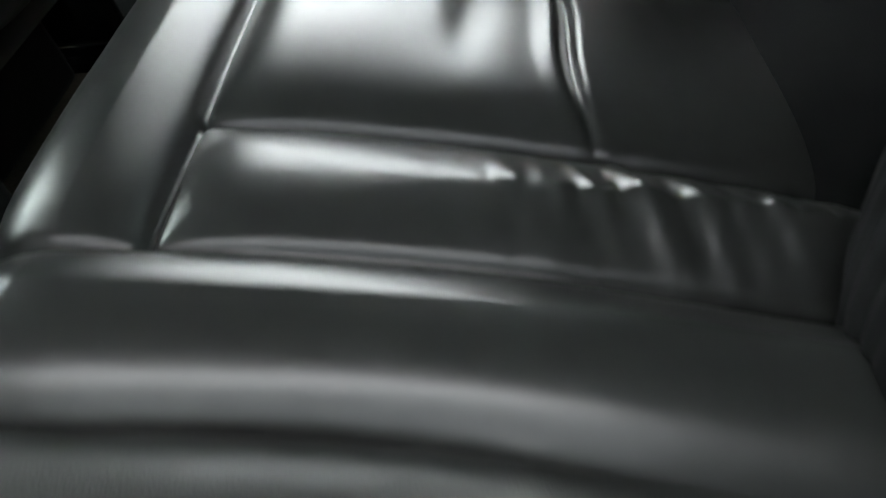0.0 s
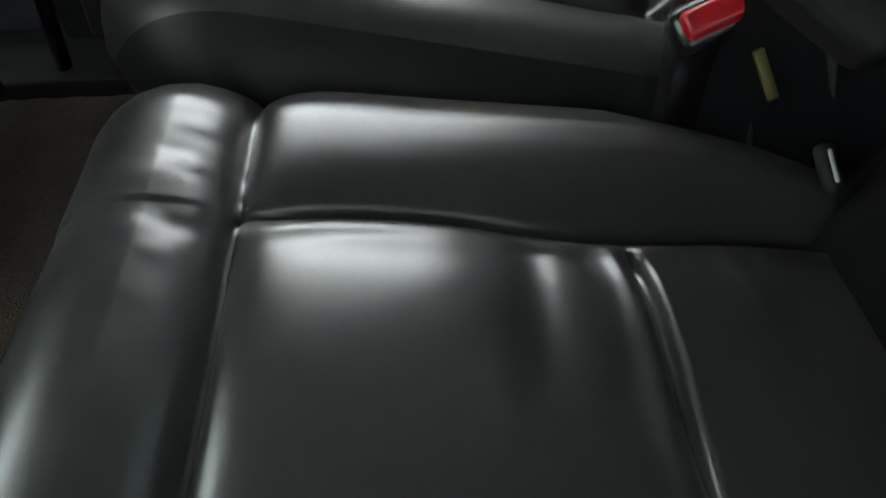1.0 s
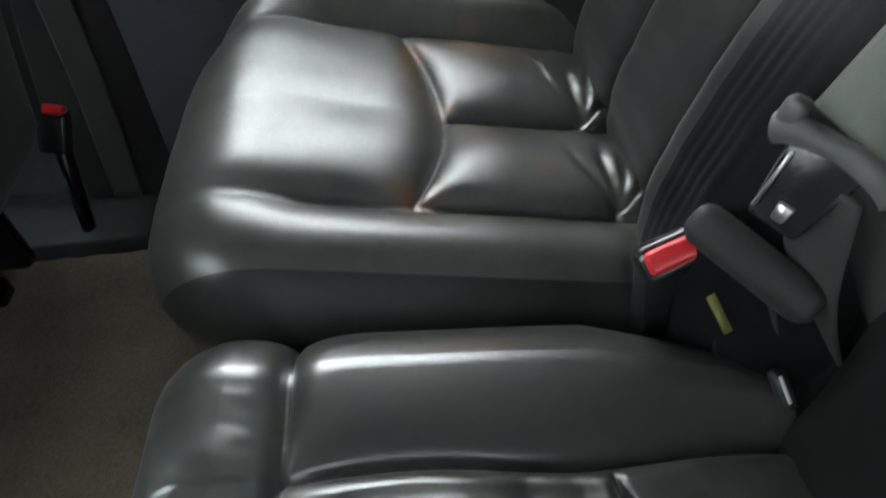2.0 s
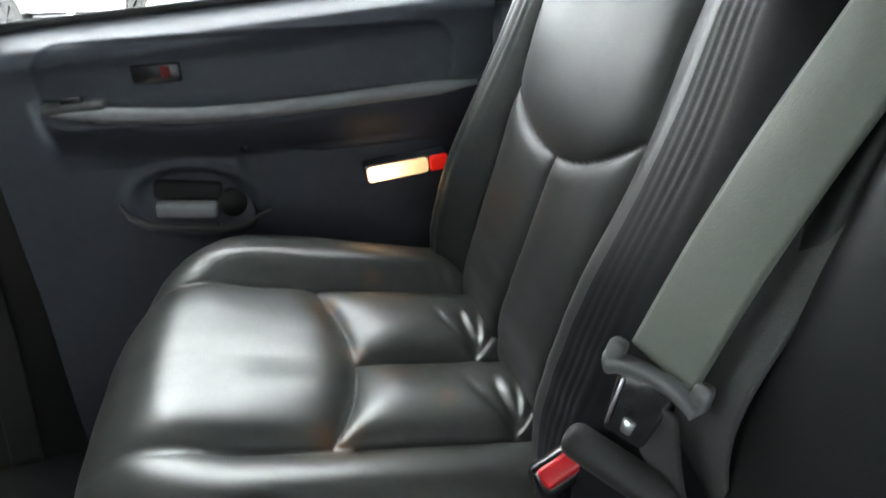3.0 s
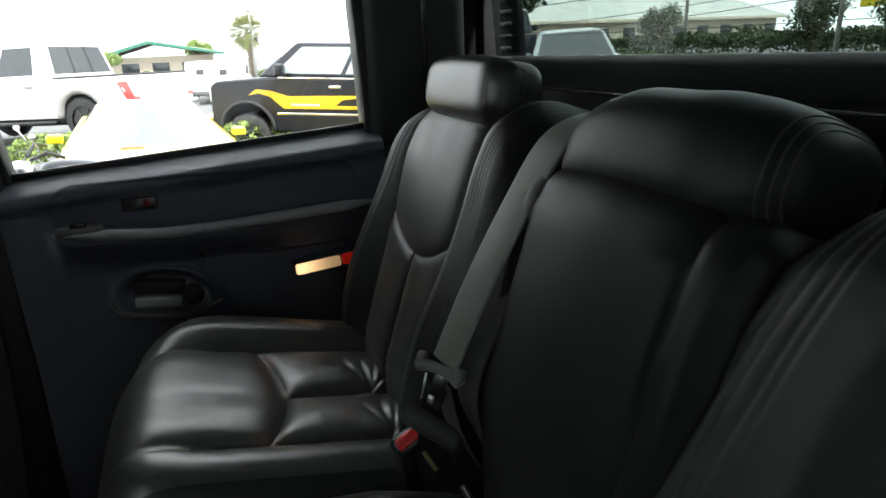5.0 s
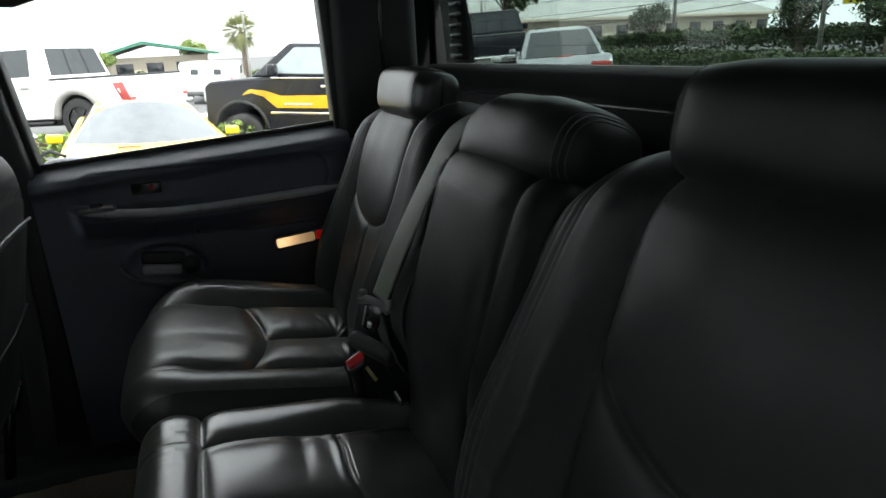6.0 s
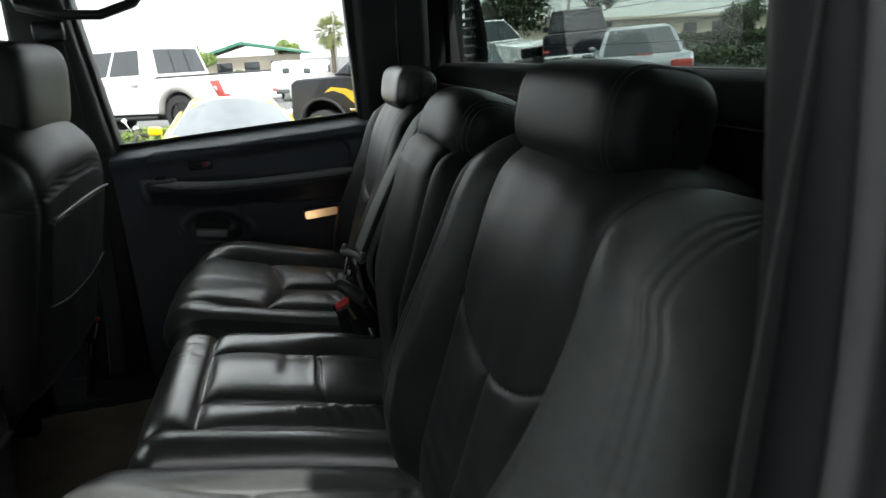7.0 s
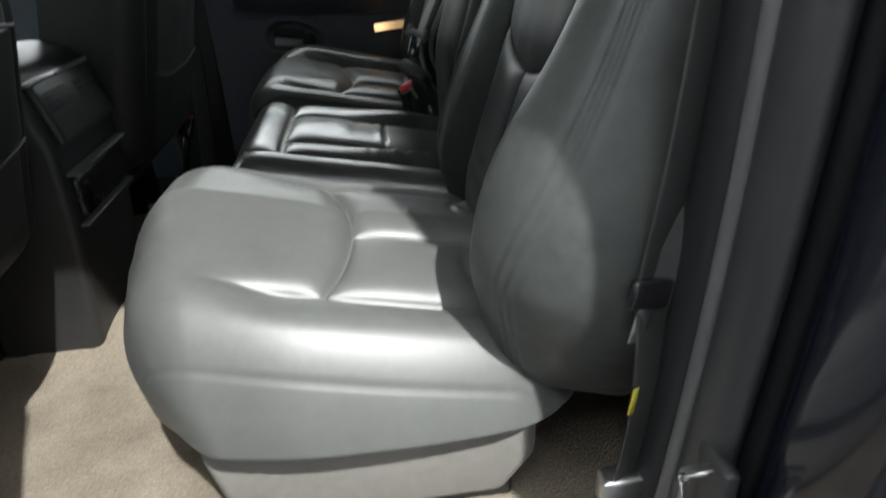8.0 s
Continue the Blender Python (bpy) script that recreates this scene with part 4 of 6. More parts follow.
        return x, y, z - 0.5 * np.clip(v - 0.40, 0, 1) ** 1.5 - 0.055 * (1 - smooth(0.0, 0.22, v))
    place = Matrix.Translation((0, -0.016, 0.30)) @ turn @ Matrix.Translation((-0.0, -bw / 2, 0.098))
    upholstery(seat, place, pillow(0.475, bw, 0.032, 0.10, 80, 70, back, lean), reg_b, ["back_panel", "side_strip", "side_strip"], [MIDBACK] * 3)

    # low head bump above the backrest
    def soft(x, y, z):
        # lower at the belt's end
        return x, y, z + 0.0016 * wrinkle(y, z, (30, 30), 7.0) - 0.020 * smooth(0.03, 0.15, y)
    bump = (0.078, 0.150, 0.064, 0.58, 0.74)
    v, f = roll(*bump, 48, 56, soft)
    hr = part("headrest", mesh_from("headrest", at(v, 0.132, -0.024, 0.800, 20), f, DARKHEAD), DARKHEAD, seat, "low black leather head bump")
    for o in (0.126, 0.133, 0.139):
        part("stitching", rod(ring_on(*bump, -o, pose(0.132, -0.024, 0.800, 0, 20, 0), soft), 0.0008, 5, True), THREAD, hr)
    return seat


middle_seat()


# ---- belts and buckles ----
def belts():
    b = thing("seat_belt", "olive grey shoulder belt over the middle backrest with a latch plate", "seat belt")
    part("webbing", ribbon([(0.20, 0.128, 0.812), (0.135, 0.128, 0.834), (0.074, 0.130, 0.812), (0.023, 0.136, 0.735), (-0.030, 0.139, 0.640), (-0.072, 0.137, 0.556)], (0.12, -1, 0.05), 0.060), WEB, b)
    part("webbing", ribbon([(0.205, 0.114, 0.800), (0.140, 0.114, 0.828), (0.082, 0.114, 0.802), (0.037, 0.115, 0.728), (-0.010, 0.116, 0.632), (-0.052, 0.114, 0.540), (-0.040, 0.112, 0.46), (0.0, 0.11, 0.38)], (0.12, -1, 0.05), 0.048), DARKWEB, b, "dark return of the webbing")
    m = look((-0.074, 0.134, 0.553), (-0.30, -0.02, 0.62), 8)
    plate = part("latch_plate", rod([m @ Vector((0.031 * math.sin(q) / math.sin(1.2), 0.010 * (math.cos(q) - 1), -0.008)) for q in np.linspace(-1.2, 1.2, 15)], [0.006 + 0.002 * abs(k - 7) / 7 for k in range(15)], 10), GREYTRIM, b, "charcoal latch plate")
    part("ear", slab(0.022, -0.004, -0.014, 0.034, 0.012, -0.002, 0.004, 3, m), GREYTRIM, plate)
    part("ear", slab(-0.034, -0.004, -0.014, -0.022, 0.012, -0.002, 0.004, 3, m), GREYTRIM, plate)
    part("tongue_guard", prism([(-0.016, -0.004), (0.024, -0.004), (0.020, -0.052), (-0.008, -0.052)], -0.006, 0.002, 'z', 0.003, 2, m), GLOSS, plate)
    part("tongue", prism([(0.000, -0.036), (0.009, -0.036), (0.008, -0.046), (0.001, -0.046)], -0.0085, -0.005, 'z', 0.001, 1, m), METAL, plate, "small bright steel tongue")
    part("tongue_edge", slab(0.017, -0.046, -0.0085, 0.019, -0.012, -0.005, 0.0006, 1, m), METAL, plate, "bright steel edge")
    part("lower_webbing", ribbon([(-0.078, 0.132, 0.535), (-0.066, 0.124, 0.47), (-0.030, 0.120, 0.40), (0.02, 0.118, 0.34)], (0.12, -1, 0.05), 0.046), DARKWEB, b)
    CUP = Vector((-0.094, 0.135, 0.478))
    cup = thing("belt_buckle", "black belt socket lying behind the middle cushion", "belt buckle")
    part("body", slab(-0.042, -0.013, -0.006, 0.042, 0.013, 0.040, 0.010, 4, look(CUP, (-0.28, -0.13, 0.79), 22)), RUBBER, cup)
    part("strap", ribbon([(-0.080, 0.145, 0.462), (-0.055, 0.135, 0.40), (0.0, 0.12, 0.33)], (0, 1, 0), 0.03), DARKWEB, cup)
    r = thing("red_buckle", "black seat belt buckle with a red push button", "belt buckle")
    m = look((-0.105, 0.190, 0.430), (-0.28, -0.12, 0.78), -40)
    part("body", slab(-0.029, -0.0155, 0.0, 0.029, 0.0155, 0.060, 0.010, 4, m), GLOSS, r)
    part("button", slab(-0.0215, -0.0088, -0.006, 0.0215, 0.0088, 0.004, 0.005, 4, m), RED, r, "bright red push button")
    part("housing", slab(-0.028, -0.013, -0.105, 0.028, 0.013, -0.010, 0.007, 3, pose(-0.100, 0.198, 0.428, 4, -10, 8)), GLOSS, r)
    part("stalk", ribbon([(-0.085, 0.206, 0.36), (-0.06, 0.20, 0.30), (-0.02, 0.19, 0.24)], (1, 0.2, 0), 0.03), DARKWEB, r)
    t = thing("yellow_label", "small yellow warning label on a belt strap", "label")
    part("label_strip", slab(-0.003, -0.0012, -0.014, 0.003, 0.0012, 0.014, 0.0005, 1, pose(-0.095, 0.142, 0.423, -35, -22, 12)), SHADETAG, t)
    part("strap", ribbon([(-0.073, 0.154, 0.425), (-0.064, 0.150, 0.36), (-0.03, 0.146, 0.30)], (1, 0, 0.3), 0.028), DARKWEB, t)
    c = thing("plastic_clip", "pale plastic edge clip behind the middle cushion", "clip")
    part("blade", slab(-0.0014, -0.001, -0.009, 0.0014, 0.001, 0.009, 0.0008, 1, pose(-0.064, 0.100, 0.396, -50, 0, 18)), PALETAG, c)
    part("holder", slab(-0.0055, 0.0005, -0.014, 0.0055, 0.009, 0.014, 0.004, 3, pose(-0.060, 0.102, 0.392, -50, 0, 18)), RUBBER, c)

    nb = thing("seat_belt", "charcoal belt hanging beside the sunlit seat and the door post", "seat belt")
    part("webbing", ribbon([(0.108, -0.775, 1.10), (0.100, -0.772, 0.92), (0.088, -0.768, 0.70), (0.080, -0.766, 0.56), (0.066, -0.764, 0.43)], (0.9, 0.45, 0), 0.046), DARKWEB, nb)
    part("webbing", ribbon([(0.066, -0.766, 0.44), (0.070, -0.772, 0.36), (0.070, -0.774, 0.27), (0.062, -0.770, 0.16)], (0.9, 0.45, 0), 0.046), DARKWEB, nb)
    pl = part("latch_plate", slab(-0.024, -0.006, -0.016, 0.024, 0.006, 0.016, 0.004, 2, pose(0.062, -0.772, 0.425, 0, 12, 15)), GLOSS, nb)
    part("tongue", slab(-0.010, -0.0015, -0.055, 0.010, 0.0015, -0.012, 0.001, 1, pose(0.062, -0.774, 0.425, 0, 12, 15)), METAL, pl, "steel tongue")
    part("yellow_label", slab(-0.004, -0.001, -0.017, 0.004, 0.001, 0.017, 0.0005, 1, pose(0.052, -0.786, 0.300, 0, 8, 20)), SIGNTAG, nb, "small yellow label")
    part("anchor", slab(0.03, -0.785, 0.13, 0.09, -0.755, 0.175, 0.006), METAL, nb)


belts()


# ---- front seats, console ----
def front_seat(yc):
    seat = thing("bucket_seat", "black leather front seat seen from behind with a piped pocket", "car seat", pose(0, yc, 0), group="front seats of the cab")
    a = radians(14)
    turn = Matrix(((math.sin(a), 0, math.cos(a), -0.80), (0, -1, 0, 0), (math.cos(a), 0, -math.sin(a), 0.30), (0, 0, 0, 1)))
    w, lx = 0.50, 0.535

    def back(V, Y):
        s = Y - w / 2
        d = np.abs(np.abs(s) - 0.20)
        h = 0.012 * puff(d, 0.010) + 0.014 * np.cos(np.clip(s / 0.25, -1, 1) * 1.4)
        up, low = 0.395 - 0.25 * s * s, 0.20 - 0.9 * np.clip(np.abs(s) - 0.06, 0, 1) ** 1.5 * -0.5
        pocket = (np.abs(s) < 0.185) & (V > low) & (V < up)
        h = h + np.where(pocket, 0.006, 0)
        for e in (0.452, 0.459, 0.467):
            h = h - 0.0028 * np.exp(-((V - e + 0.5 * s * s) / 0.0024) ** 2)
        return h + 0.002 * wrinkle(V, s, (11, 11), 2.0)

    def lean(x, y, z):
        s = y - w / 2
        return x - 0.06 * (np.abs(s) / 0.25) ** 3 * smooth(0.38, 0.56, x), y, z - 0.6 * np.clip(x - 0.40, 0, 1) ** 1.5

    def reg(V, Y):
        s = Y - w / 2
        up, low = 0.395 - 0.25 * s * s, 0.20 + 0.45 * np.clip(np.abs(s) - 0.06, 0, 1) ** 1.5
        return np.where((np.abs(s) < 0.185) & (V > low) & (V < up), 1, 0)
    upholstery(seat, turn @ Matrix.Translation((0.0, -w / 2, 0.055)), pillow(lx, w, 0.05, 0.13, 90, 90, back, lean), reg, ["back_cover", "pocket"], [LEATHER, HEADLEATHER])
    for base, sag in ((0.400, 0.25), (0.196, -0.6)):
        line = [turn @ Vector((base - (sag * s * s if sag > 0 else -0.45 * max(0, abs(s) - 0.06) ** 1.5), s, 0.055 + 0.030 - 0.10 * s * s)) for s in np.linspace(-0.185, 0.185, 21)]
        part("piping", rod(line, 0.0028, 6), GREYTRIM, seat, "pale grey pocket piping")
    v, f = roll(0.058, 0.145, 0.100, 0.34, 0.55, 40, 52)
    part("headrest", mesh_from("headrest", at(v, -0.700, 0.018, 0.893, 8), f, LEATHER), LEATHER, seat, "black leather headrest")
    for sgn in (-1, 1):
        part("post", rod([(-0.715, sgn * 0.07, 0.80), (-0.70, sgn * 0.07, 0.87)], 0.006, 10), METAL, seat)
    part("cushion", slab(-1.30, -0.25, 0.20, -0.80, 0.25, 0.40, 0.06, 4), LEATHER, seat)
    part("seat_base", slab(-1.26, -0.20, -0.01, -0.99, 0.20, 0.22, 0.02, 2), TRIM, seat)
    for s in (-1, 1):
        part("rail", slab(-1.25, s * 0.21 - 0.02, 0.0, -0.93, s * 0.21 + 0.02, 0.035, 0.006), GLOSS, seat, "black seat rail")
        part("side_cover", slab(-1.24, s * 0.265 - 0.018, 0.02, -0.90, s * 0.265 + 0.018, 0.27, 0.014, 3), GLOSS, seat)
    return seat


front = front_seat(0.415)
copy_thing(front, pose(-0.08, -0.415, 0))

fb = thing("front_buckle", "front belt buckle with a red button beside the door post", "belt buckle")
part("body", slab(-0.020, -0.014, -0.060, 0.020, 0.014, 0.0, 0.006, 3, pose(-0.775, 0.735, 0.262, -20, 15, 0)), GLOSS, fb)
part("button", slab(-0.016, -0.012, -0.006, 0.016, 0.012, 0.006, 0.004, 3, pose(-0.775, 0.735, 0.265, -20, 15, 0)), RED, fb, "red push button")
part("stalk", rod([(-0.79, 0.74, 0.22), (-0.82, 0.75, 0.10), (-0.84, 0.75, 0.0)], 0.012, 8), GLOSS, fb)

console = thing("centre_console", "black centre console with rear vent panel and drink tray", "console", pose(-0.055, 0, 0))
part("body", prism([(-1.45, 0.0), (-0.74, 0.0), (-0.705, 0.30), (-0.70, 0.44), (-0.735, 0.57), (-0.80, 0.595), (-1.45, 0.56)], -0.150, 0.150, 'y', 0.018, 3), TRIM, console)
cm = Matrix.Translation((-0.712, 0, 0.495)) @ pose(0, 0, 0, 0, -16, 0)
vp = part("vent_panel", slab(-0.010, -0.125, -0.058, 0.014, 0.125, 0.062, 0.010, 3, cm), TRIM, console, "charcoal rear vent panel")
for sgn in (-1, 1):
    part("vent_opening", slab(0.010, sgn * 0.062 - 0.045, -0.006, 0.0165, sgn * 0.062 + 0.045, 0.034, 0.004, 2, cm), RUBBER, vp)
    for i in range(3):
        part("vent_slat", slab(0.012, sgn * 0.062 - 0.044, 0.001 + i * 0.011, 0.019, sgn * 0.062 + 0.044, 0.004 + i * 0.011, 0.001, 1, cm), GLOSS, vp)
part("bright_edge", slab(-0.002, -0.125, 0.052, 0.017, 0.125, 0.060, 0.002, 1, cm), METAL, vp, "bright metal edge")
part("tray_edge", slab(-0.712, -0.13, 0.385, -0.682, 0.13, 0.392, 0.002, 1), GREYTRIM, console, "pale tray edge")
part("tray", slab(-0.712, -0.12, 0.30, -0.690, 0.12, 0.38, 0.008, 2), GLOSS, console)
part("tray_edge", slab(-0.720, -0.13, 0.285, -0.690, 0.13, 0.292, 0.002, 1), GREYTRIM, console, "pale tray edge")

# belt on the far middle post and the grab handle above the far window
pb = thing("seat_belt", "dark front belt along the far door post", "seat belt")
part("webbing", ribbon([(-0.735, 0.803, 1.02), (-0.725, 0.800, 0.85), (-0.722, 0.798, 0.60), (-0.735, 0.79, 0.30), (-0.76, 0.78, 0.06)], (1, 0.1, 0), 0.046), DARKWEB, pb)
part("belt_guide", slab(-0.775, 0.785, 1.00, -0.70, 0.815, 1.05, 0.010, 3), GLOSS, pb)
gh = thing("grab_handle", "black grab handle on the roof rail", "grab handle")
part("grip", rod([(-0.80, 0.80, 1.12), (-0.78, 0.765, 1.085), (-0.70, 0.752, 1.062), (-0.60, 0.752, 1.058), (-0.52, 0.765, 1.085), (-0.50, 0.80, 1.12)], 0.012, 12), TRIM, gh)


# ---- outside: lot, vehicles, plants, buildings ----
def ground_z(x, y):
    bend = 1.5
    dip = 0.078 * min(max(-1.97 - x, 0.0), 12.0) * min(max((y - 10.0) / 3.0, 0.0), 1.0) * min(max((30.0 - y) / 6.0, 0.0), 1.0)
    return -dip - 0.95 - 0.030 * min(max(x, -20), bend) + 0.090 * max(0.0, min(x, 14) - bend) + 0.020 * min(max(y, -20), 16)


CONCRETE = material("asphalt_lot", (0.11, 0.11, 0.108), 0.9, vary=0.2, scale=0.6, grain=8, bump=0.4, bump_scale=40, bump_dist=0.01)
WHITEPAINT = material("white_paint", (0.80, 0.80, 0.79), 0.25, vary=0.04, bump=0, coat=0.5, rough_vary=0.05)
BLACKPAINT = material("black_paint", (0.008, 0.009, 0.014), 0.3, vary=0.1, bump=0, coat=0.15, rough_vary=0.04, spec=0.35)
YELLOWPAINT = material("yellow_paint", (0.80, 0.58, 0.012), 0.25, vary=0.05, bump=0, coat=0.5, rough_vary=0.05)
AMBER = material("amber_stripe_film", (0.62, 0.36, 0.015), 0.3, vary=0.12, bump=0, coat=0.3)
SILVER = material("silver_metallic_paint", (0.34, 0.35, 0.37), 0.3, 0.35, vary=0.05, bump=0, coat=0.4, rough_vary=0.04)
GREENPAINT = material("pale_green_paint", (0.42, 0.60, 0.54), 0.3, vary=0.06, bump=0, coat=0.4)
CARGLASS = material("dark_car_glass", (0.03, 0.035, 0.038), 0.08, vary=0.2, bump=0, rough_vary=0.03)
PALEGLASS = material("pale_car_glass", (0.13, 0.14, 0.15), 0.10, vary=0.15, bump=0, rough_vary=0.03)
# opaque panes: the sky showing through is put into their pale colour
SKYGLASS = material("sky_toned_glass", (0.26, 0.30, 0.31), 0.06, vary=0.15, bump=0, rough_vary=0.03)
TYRE = material("tyre", (0.02, 0.02, 0.02), 0.85, bump=0.3)
ALLOY = material("alloy", (0.45, 0.45, 0.46), 0.35, 0.9, vary=0.1, bump=0)
DARKRIM = material("dark_rim", (0.03, 0.03, 0.03), 0.4, 0.3, bump=0)
TAIL = material("tail_lamp", (0.42, 0.07, 0.06), 0.25, bump=0)
CHROME = material("chrome", (0.7, 0.7, 0.7), 0.12, 1.0, vary=0.05, bump=0)
LEAF = material("leaf", (0.075, 0.115, 0.028), 0.6, vary=0.45, scale=2.0, grain=25, bump=0.2)
LIGHTLEAF = material("light_leaf", (0.17, 0.24, 0.05), 0.6, vary=0.45, scale=2.0, grain=25, bump=0.2)
DARKLEAF = material("dark_leaf", (0.040, 0.062, 0.020), 0.6, vary=0.45, scale=2.0, grain=25, bump=0.2)
DRYLEAF = material("palm_leaf", (0.24, 0.26, 0.10), 0.6, vary=0.4, scale=2.0, grain=20, bump=0.2)
BARK = material("bark", (0.16, 0.13, 0.10), 0.9, vary=0.3, scale=8, grain=40, bump=0.6, bump_scale=30, bump_dist=0.01)
BLOCKERGREY = material("grey_blocker_paint", (0.26, 0.275, 0.28), 0.8, vary=0.1, scale=1, grain=20, bump=0.2, bump_scale=60)
STUCCO = material("beige_stucco", (0.50, 0.44, 0.35), 0.9, vary=0.1, scale=1, grain=20, bump=0.3, bump_scale=60)
ROOFGREY = material("pale_roof", (0.42, 0.42, 0.40), 0.8, vary=0.12, scale=1, bump=0.3, bump_scale=20)
GREENTRIM = material("green_fascia", (0.03, 0.16, 0.10), 0.5, vary=0.15, bump=0.1)
POLE = material("grey_pole", (0.28, 0.27, 0.25), 0.7, vary=0.2, bump=0.2)
BANNER = material("white_banner", (0.75, 0.75, 0.74), 0.6, vary=0.05, bump=0.1)
SIGNYELLOW = material("yellow_sign", (0.75, 0.60, 0.03), 0.5, vary=0.05, bump=0)


def lot():
    xs = np.concatenate([[-900, -300, -120], np.linspace(-60, 60, 81), [120, 300, 900]])
    ys = np.concatenate([[-900, -300, -120], np.linspace(-60, 60, 81), [120, 300, 900]])
    n = len(ys)
    v = [(x, y, ground_z(x, y) + 0.02 * noise.noise((x * 0.3, y * 0.3, 1.0))) for x in xs for y in ys]
    f = [((i) * n + j, (i + 1) * n + j, (i + 1) * n + j + 1, i * n + j + 1) for i in range(len(xs) - 1) for j in range(n - 1)]
    tagged(new("ground", mesh_from("ground", v, f, CONCRETE)), "grey sunlit asphalt of the sales lot", "ground", kind="structure")


lot()


def wheel(parent, x, y, r, w, rim):
    out = 1 if y > 0 else -1
    t = bmesh.new()
    prof = [(0.62 * r, -w / 2), (0.90 * r, -w / 2), (r, -w * 0.36), (r, w * 0.36), (0.90 * r, w / 2), (0.62 * r, w / 2)]
    n = 28
    rings = [[t.verts.new((x + p * math.cos(a), y + q, r + p * math.sin(a))) for p, q in prof] for a in (2 * math.pi * k / n for k in range(n))]
    for i in range(n):
        for k in range(len(prof) - 1):
            t.faces.new((rings[i][k], rings[i][k + 1], rings[(i + 1) % n][k + 1], rings[(i + 1) % n][k]))
    bmesh.ops.recalc_face_normals(t, faces=t.faces[:])
    wh = part("wheel", t, TYRE, parent)
    b = bmesh.new()
    m = Matrix.Translation((x, y + out * w * 0.30, r)) @ Matrix.Rotation(math.pi / 2, 4, 'X')
    bmesh.ops.create_cone(b, cap_ends=True, segments=24, radius1=0.60 * r, radius2=0.60 * r, depth=0.04, matrix=m)
    for k in range(6):
        a = k * math.pi / 3
        bmesh.ops.create_cube(b, size=1, matrix=Matrix.Translation((x, y + out * (w * 0.30 + 0.03), r)) @ Matrix.Rotation(a, 4, 'Y') @ Matrix.Translation((0.30 * r, 0, 0)) @ Matrix.Diagonal((0.55 * r, 0.03, 0.10 * r, 1)))
    part("rim", b, rim, wh, smooth=False)


def arches(profile_bottom, wheels, r):
    """The lower edge of a body from front to rear with round openings over the wheels."""
    out = []
    for x0 in wheels:
        out += [(x0 + r * math.cos(a), profile_bottom + max(0, r * math.sin(a)) + 0.06) for a in np.linspace(math.pi, 0, 11)]
    return out


def loft(bottom, top, z0, z1):
    """Four-sided glasshouse between two rectangles (x0, x1, half width)."""
    bm = bmesh.new()
    q = [[bm.verts.new((x, y, z)) for x, y in ((a, -h), (b, -h), (b, h), (a, h))] for (a, b, h), z in ((bottom, z0), (top, z1))]
    bm.faces.new(q[0][::-1])
    bm.faces.new(q[1])
    for i in range(4):
        bm.faces.new((q[0][i], q[0][(i + 1) % 4], q[1][(i + 1) % 4], q[1][i]))
    return bm


def inset_pane(name, parent, bottom, top, z0, z1, side, u0, u1, v0, v1, mat):
    """A glass pane laid 6 mm proud on one side of a glasshouse; u and v run along and up that side."""
    (a0, b0, h0), (a1, b1, h1) = bottom, top
    if side in ('l', 'r'):
        s = -1 if side == 'r' else 1
        def at_uv(u, v):
            return Vector(((a0 + (b0 - a0) * u) * (1 - v) + (a1 + (b1 - a1) * u) * v, s * (h0 * (1 - v) + h1 * v), z0 + (z1 - z0) * v))
    else:
        def at_uv(u, v):
            x = (a0 * (1 - v) + a1 * v) if side == 'f' else (b0 * (1 - v) + b1 * v)
            return Vector((x, (h0 * (1 - v) + h1 * v) * (2 * u - 1), z0 + (z1 - z0) * v))
    c = [at_uv(u, v) for u, v in ((u0, v0), (u1, v0), (u1, v1), (u0, v1))]
    nrm = (c[1] - c[0]).cross(c[3] - c[0]).normalized()
    mid = sum(c, Vector()) / 4
    if nrm.dot(mid - Vector(((a0 + b0) / 2, 0, (z0 + z1) / 2))) < 0:
        nrm = -nrm
    bm = bmesh.new()
    lo, hi = [bm.verts.new(p - nrm * 0.01) for p in c], [bm.verts.new(p + nrm * 0.006) for p in c]
    bm.faces.new(hi)
    bm.faces.new(lo[::-1])
    for i in range(4):
        bm.faces.new((lo[i], lo[(i + 1) % 4], hi[(i + 1) % 4], hi[i]))
    bmesh.ops.recalc_face_normals(bm, faces=bm.faces[:])
    return part(name, bm, mat, parent, smooth=False)


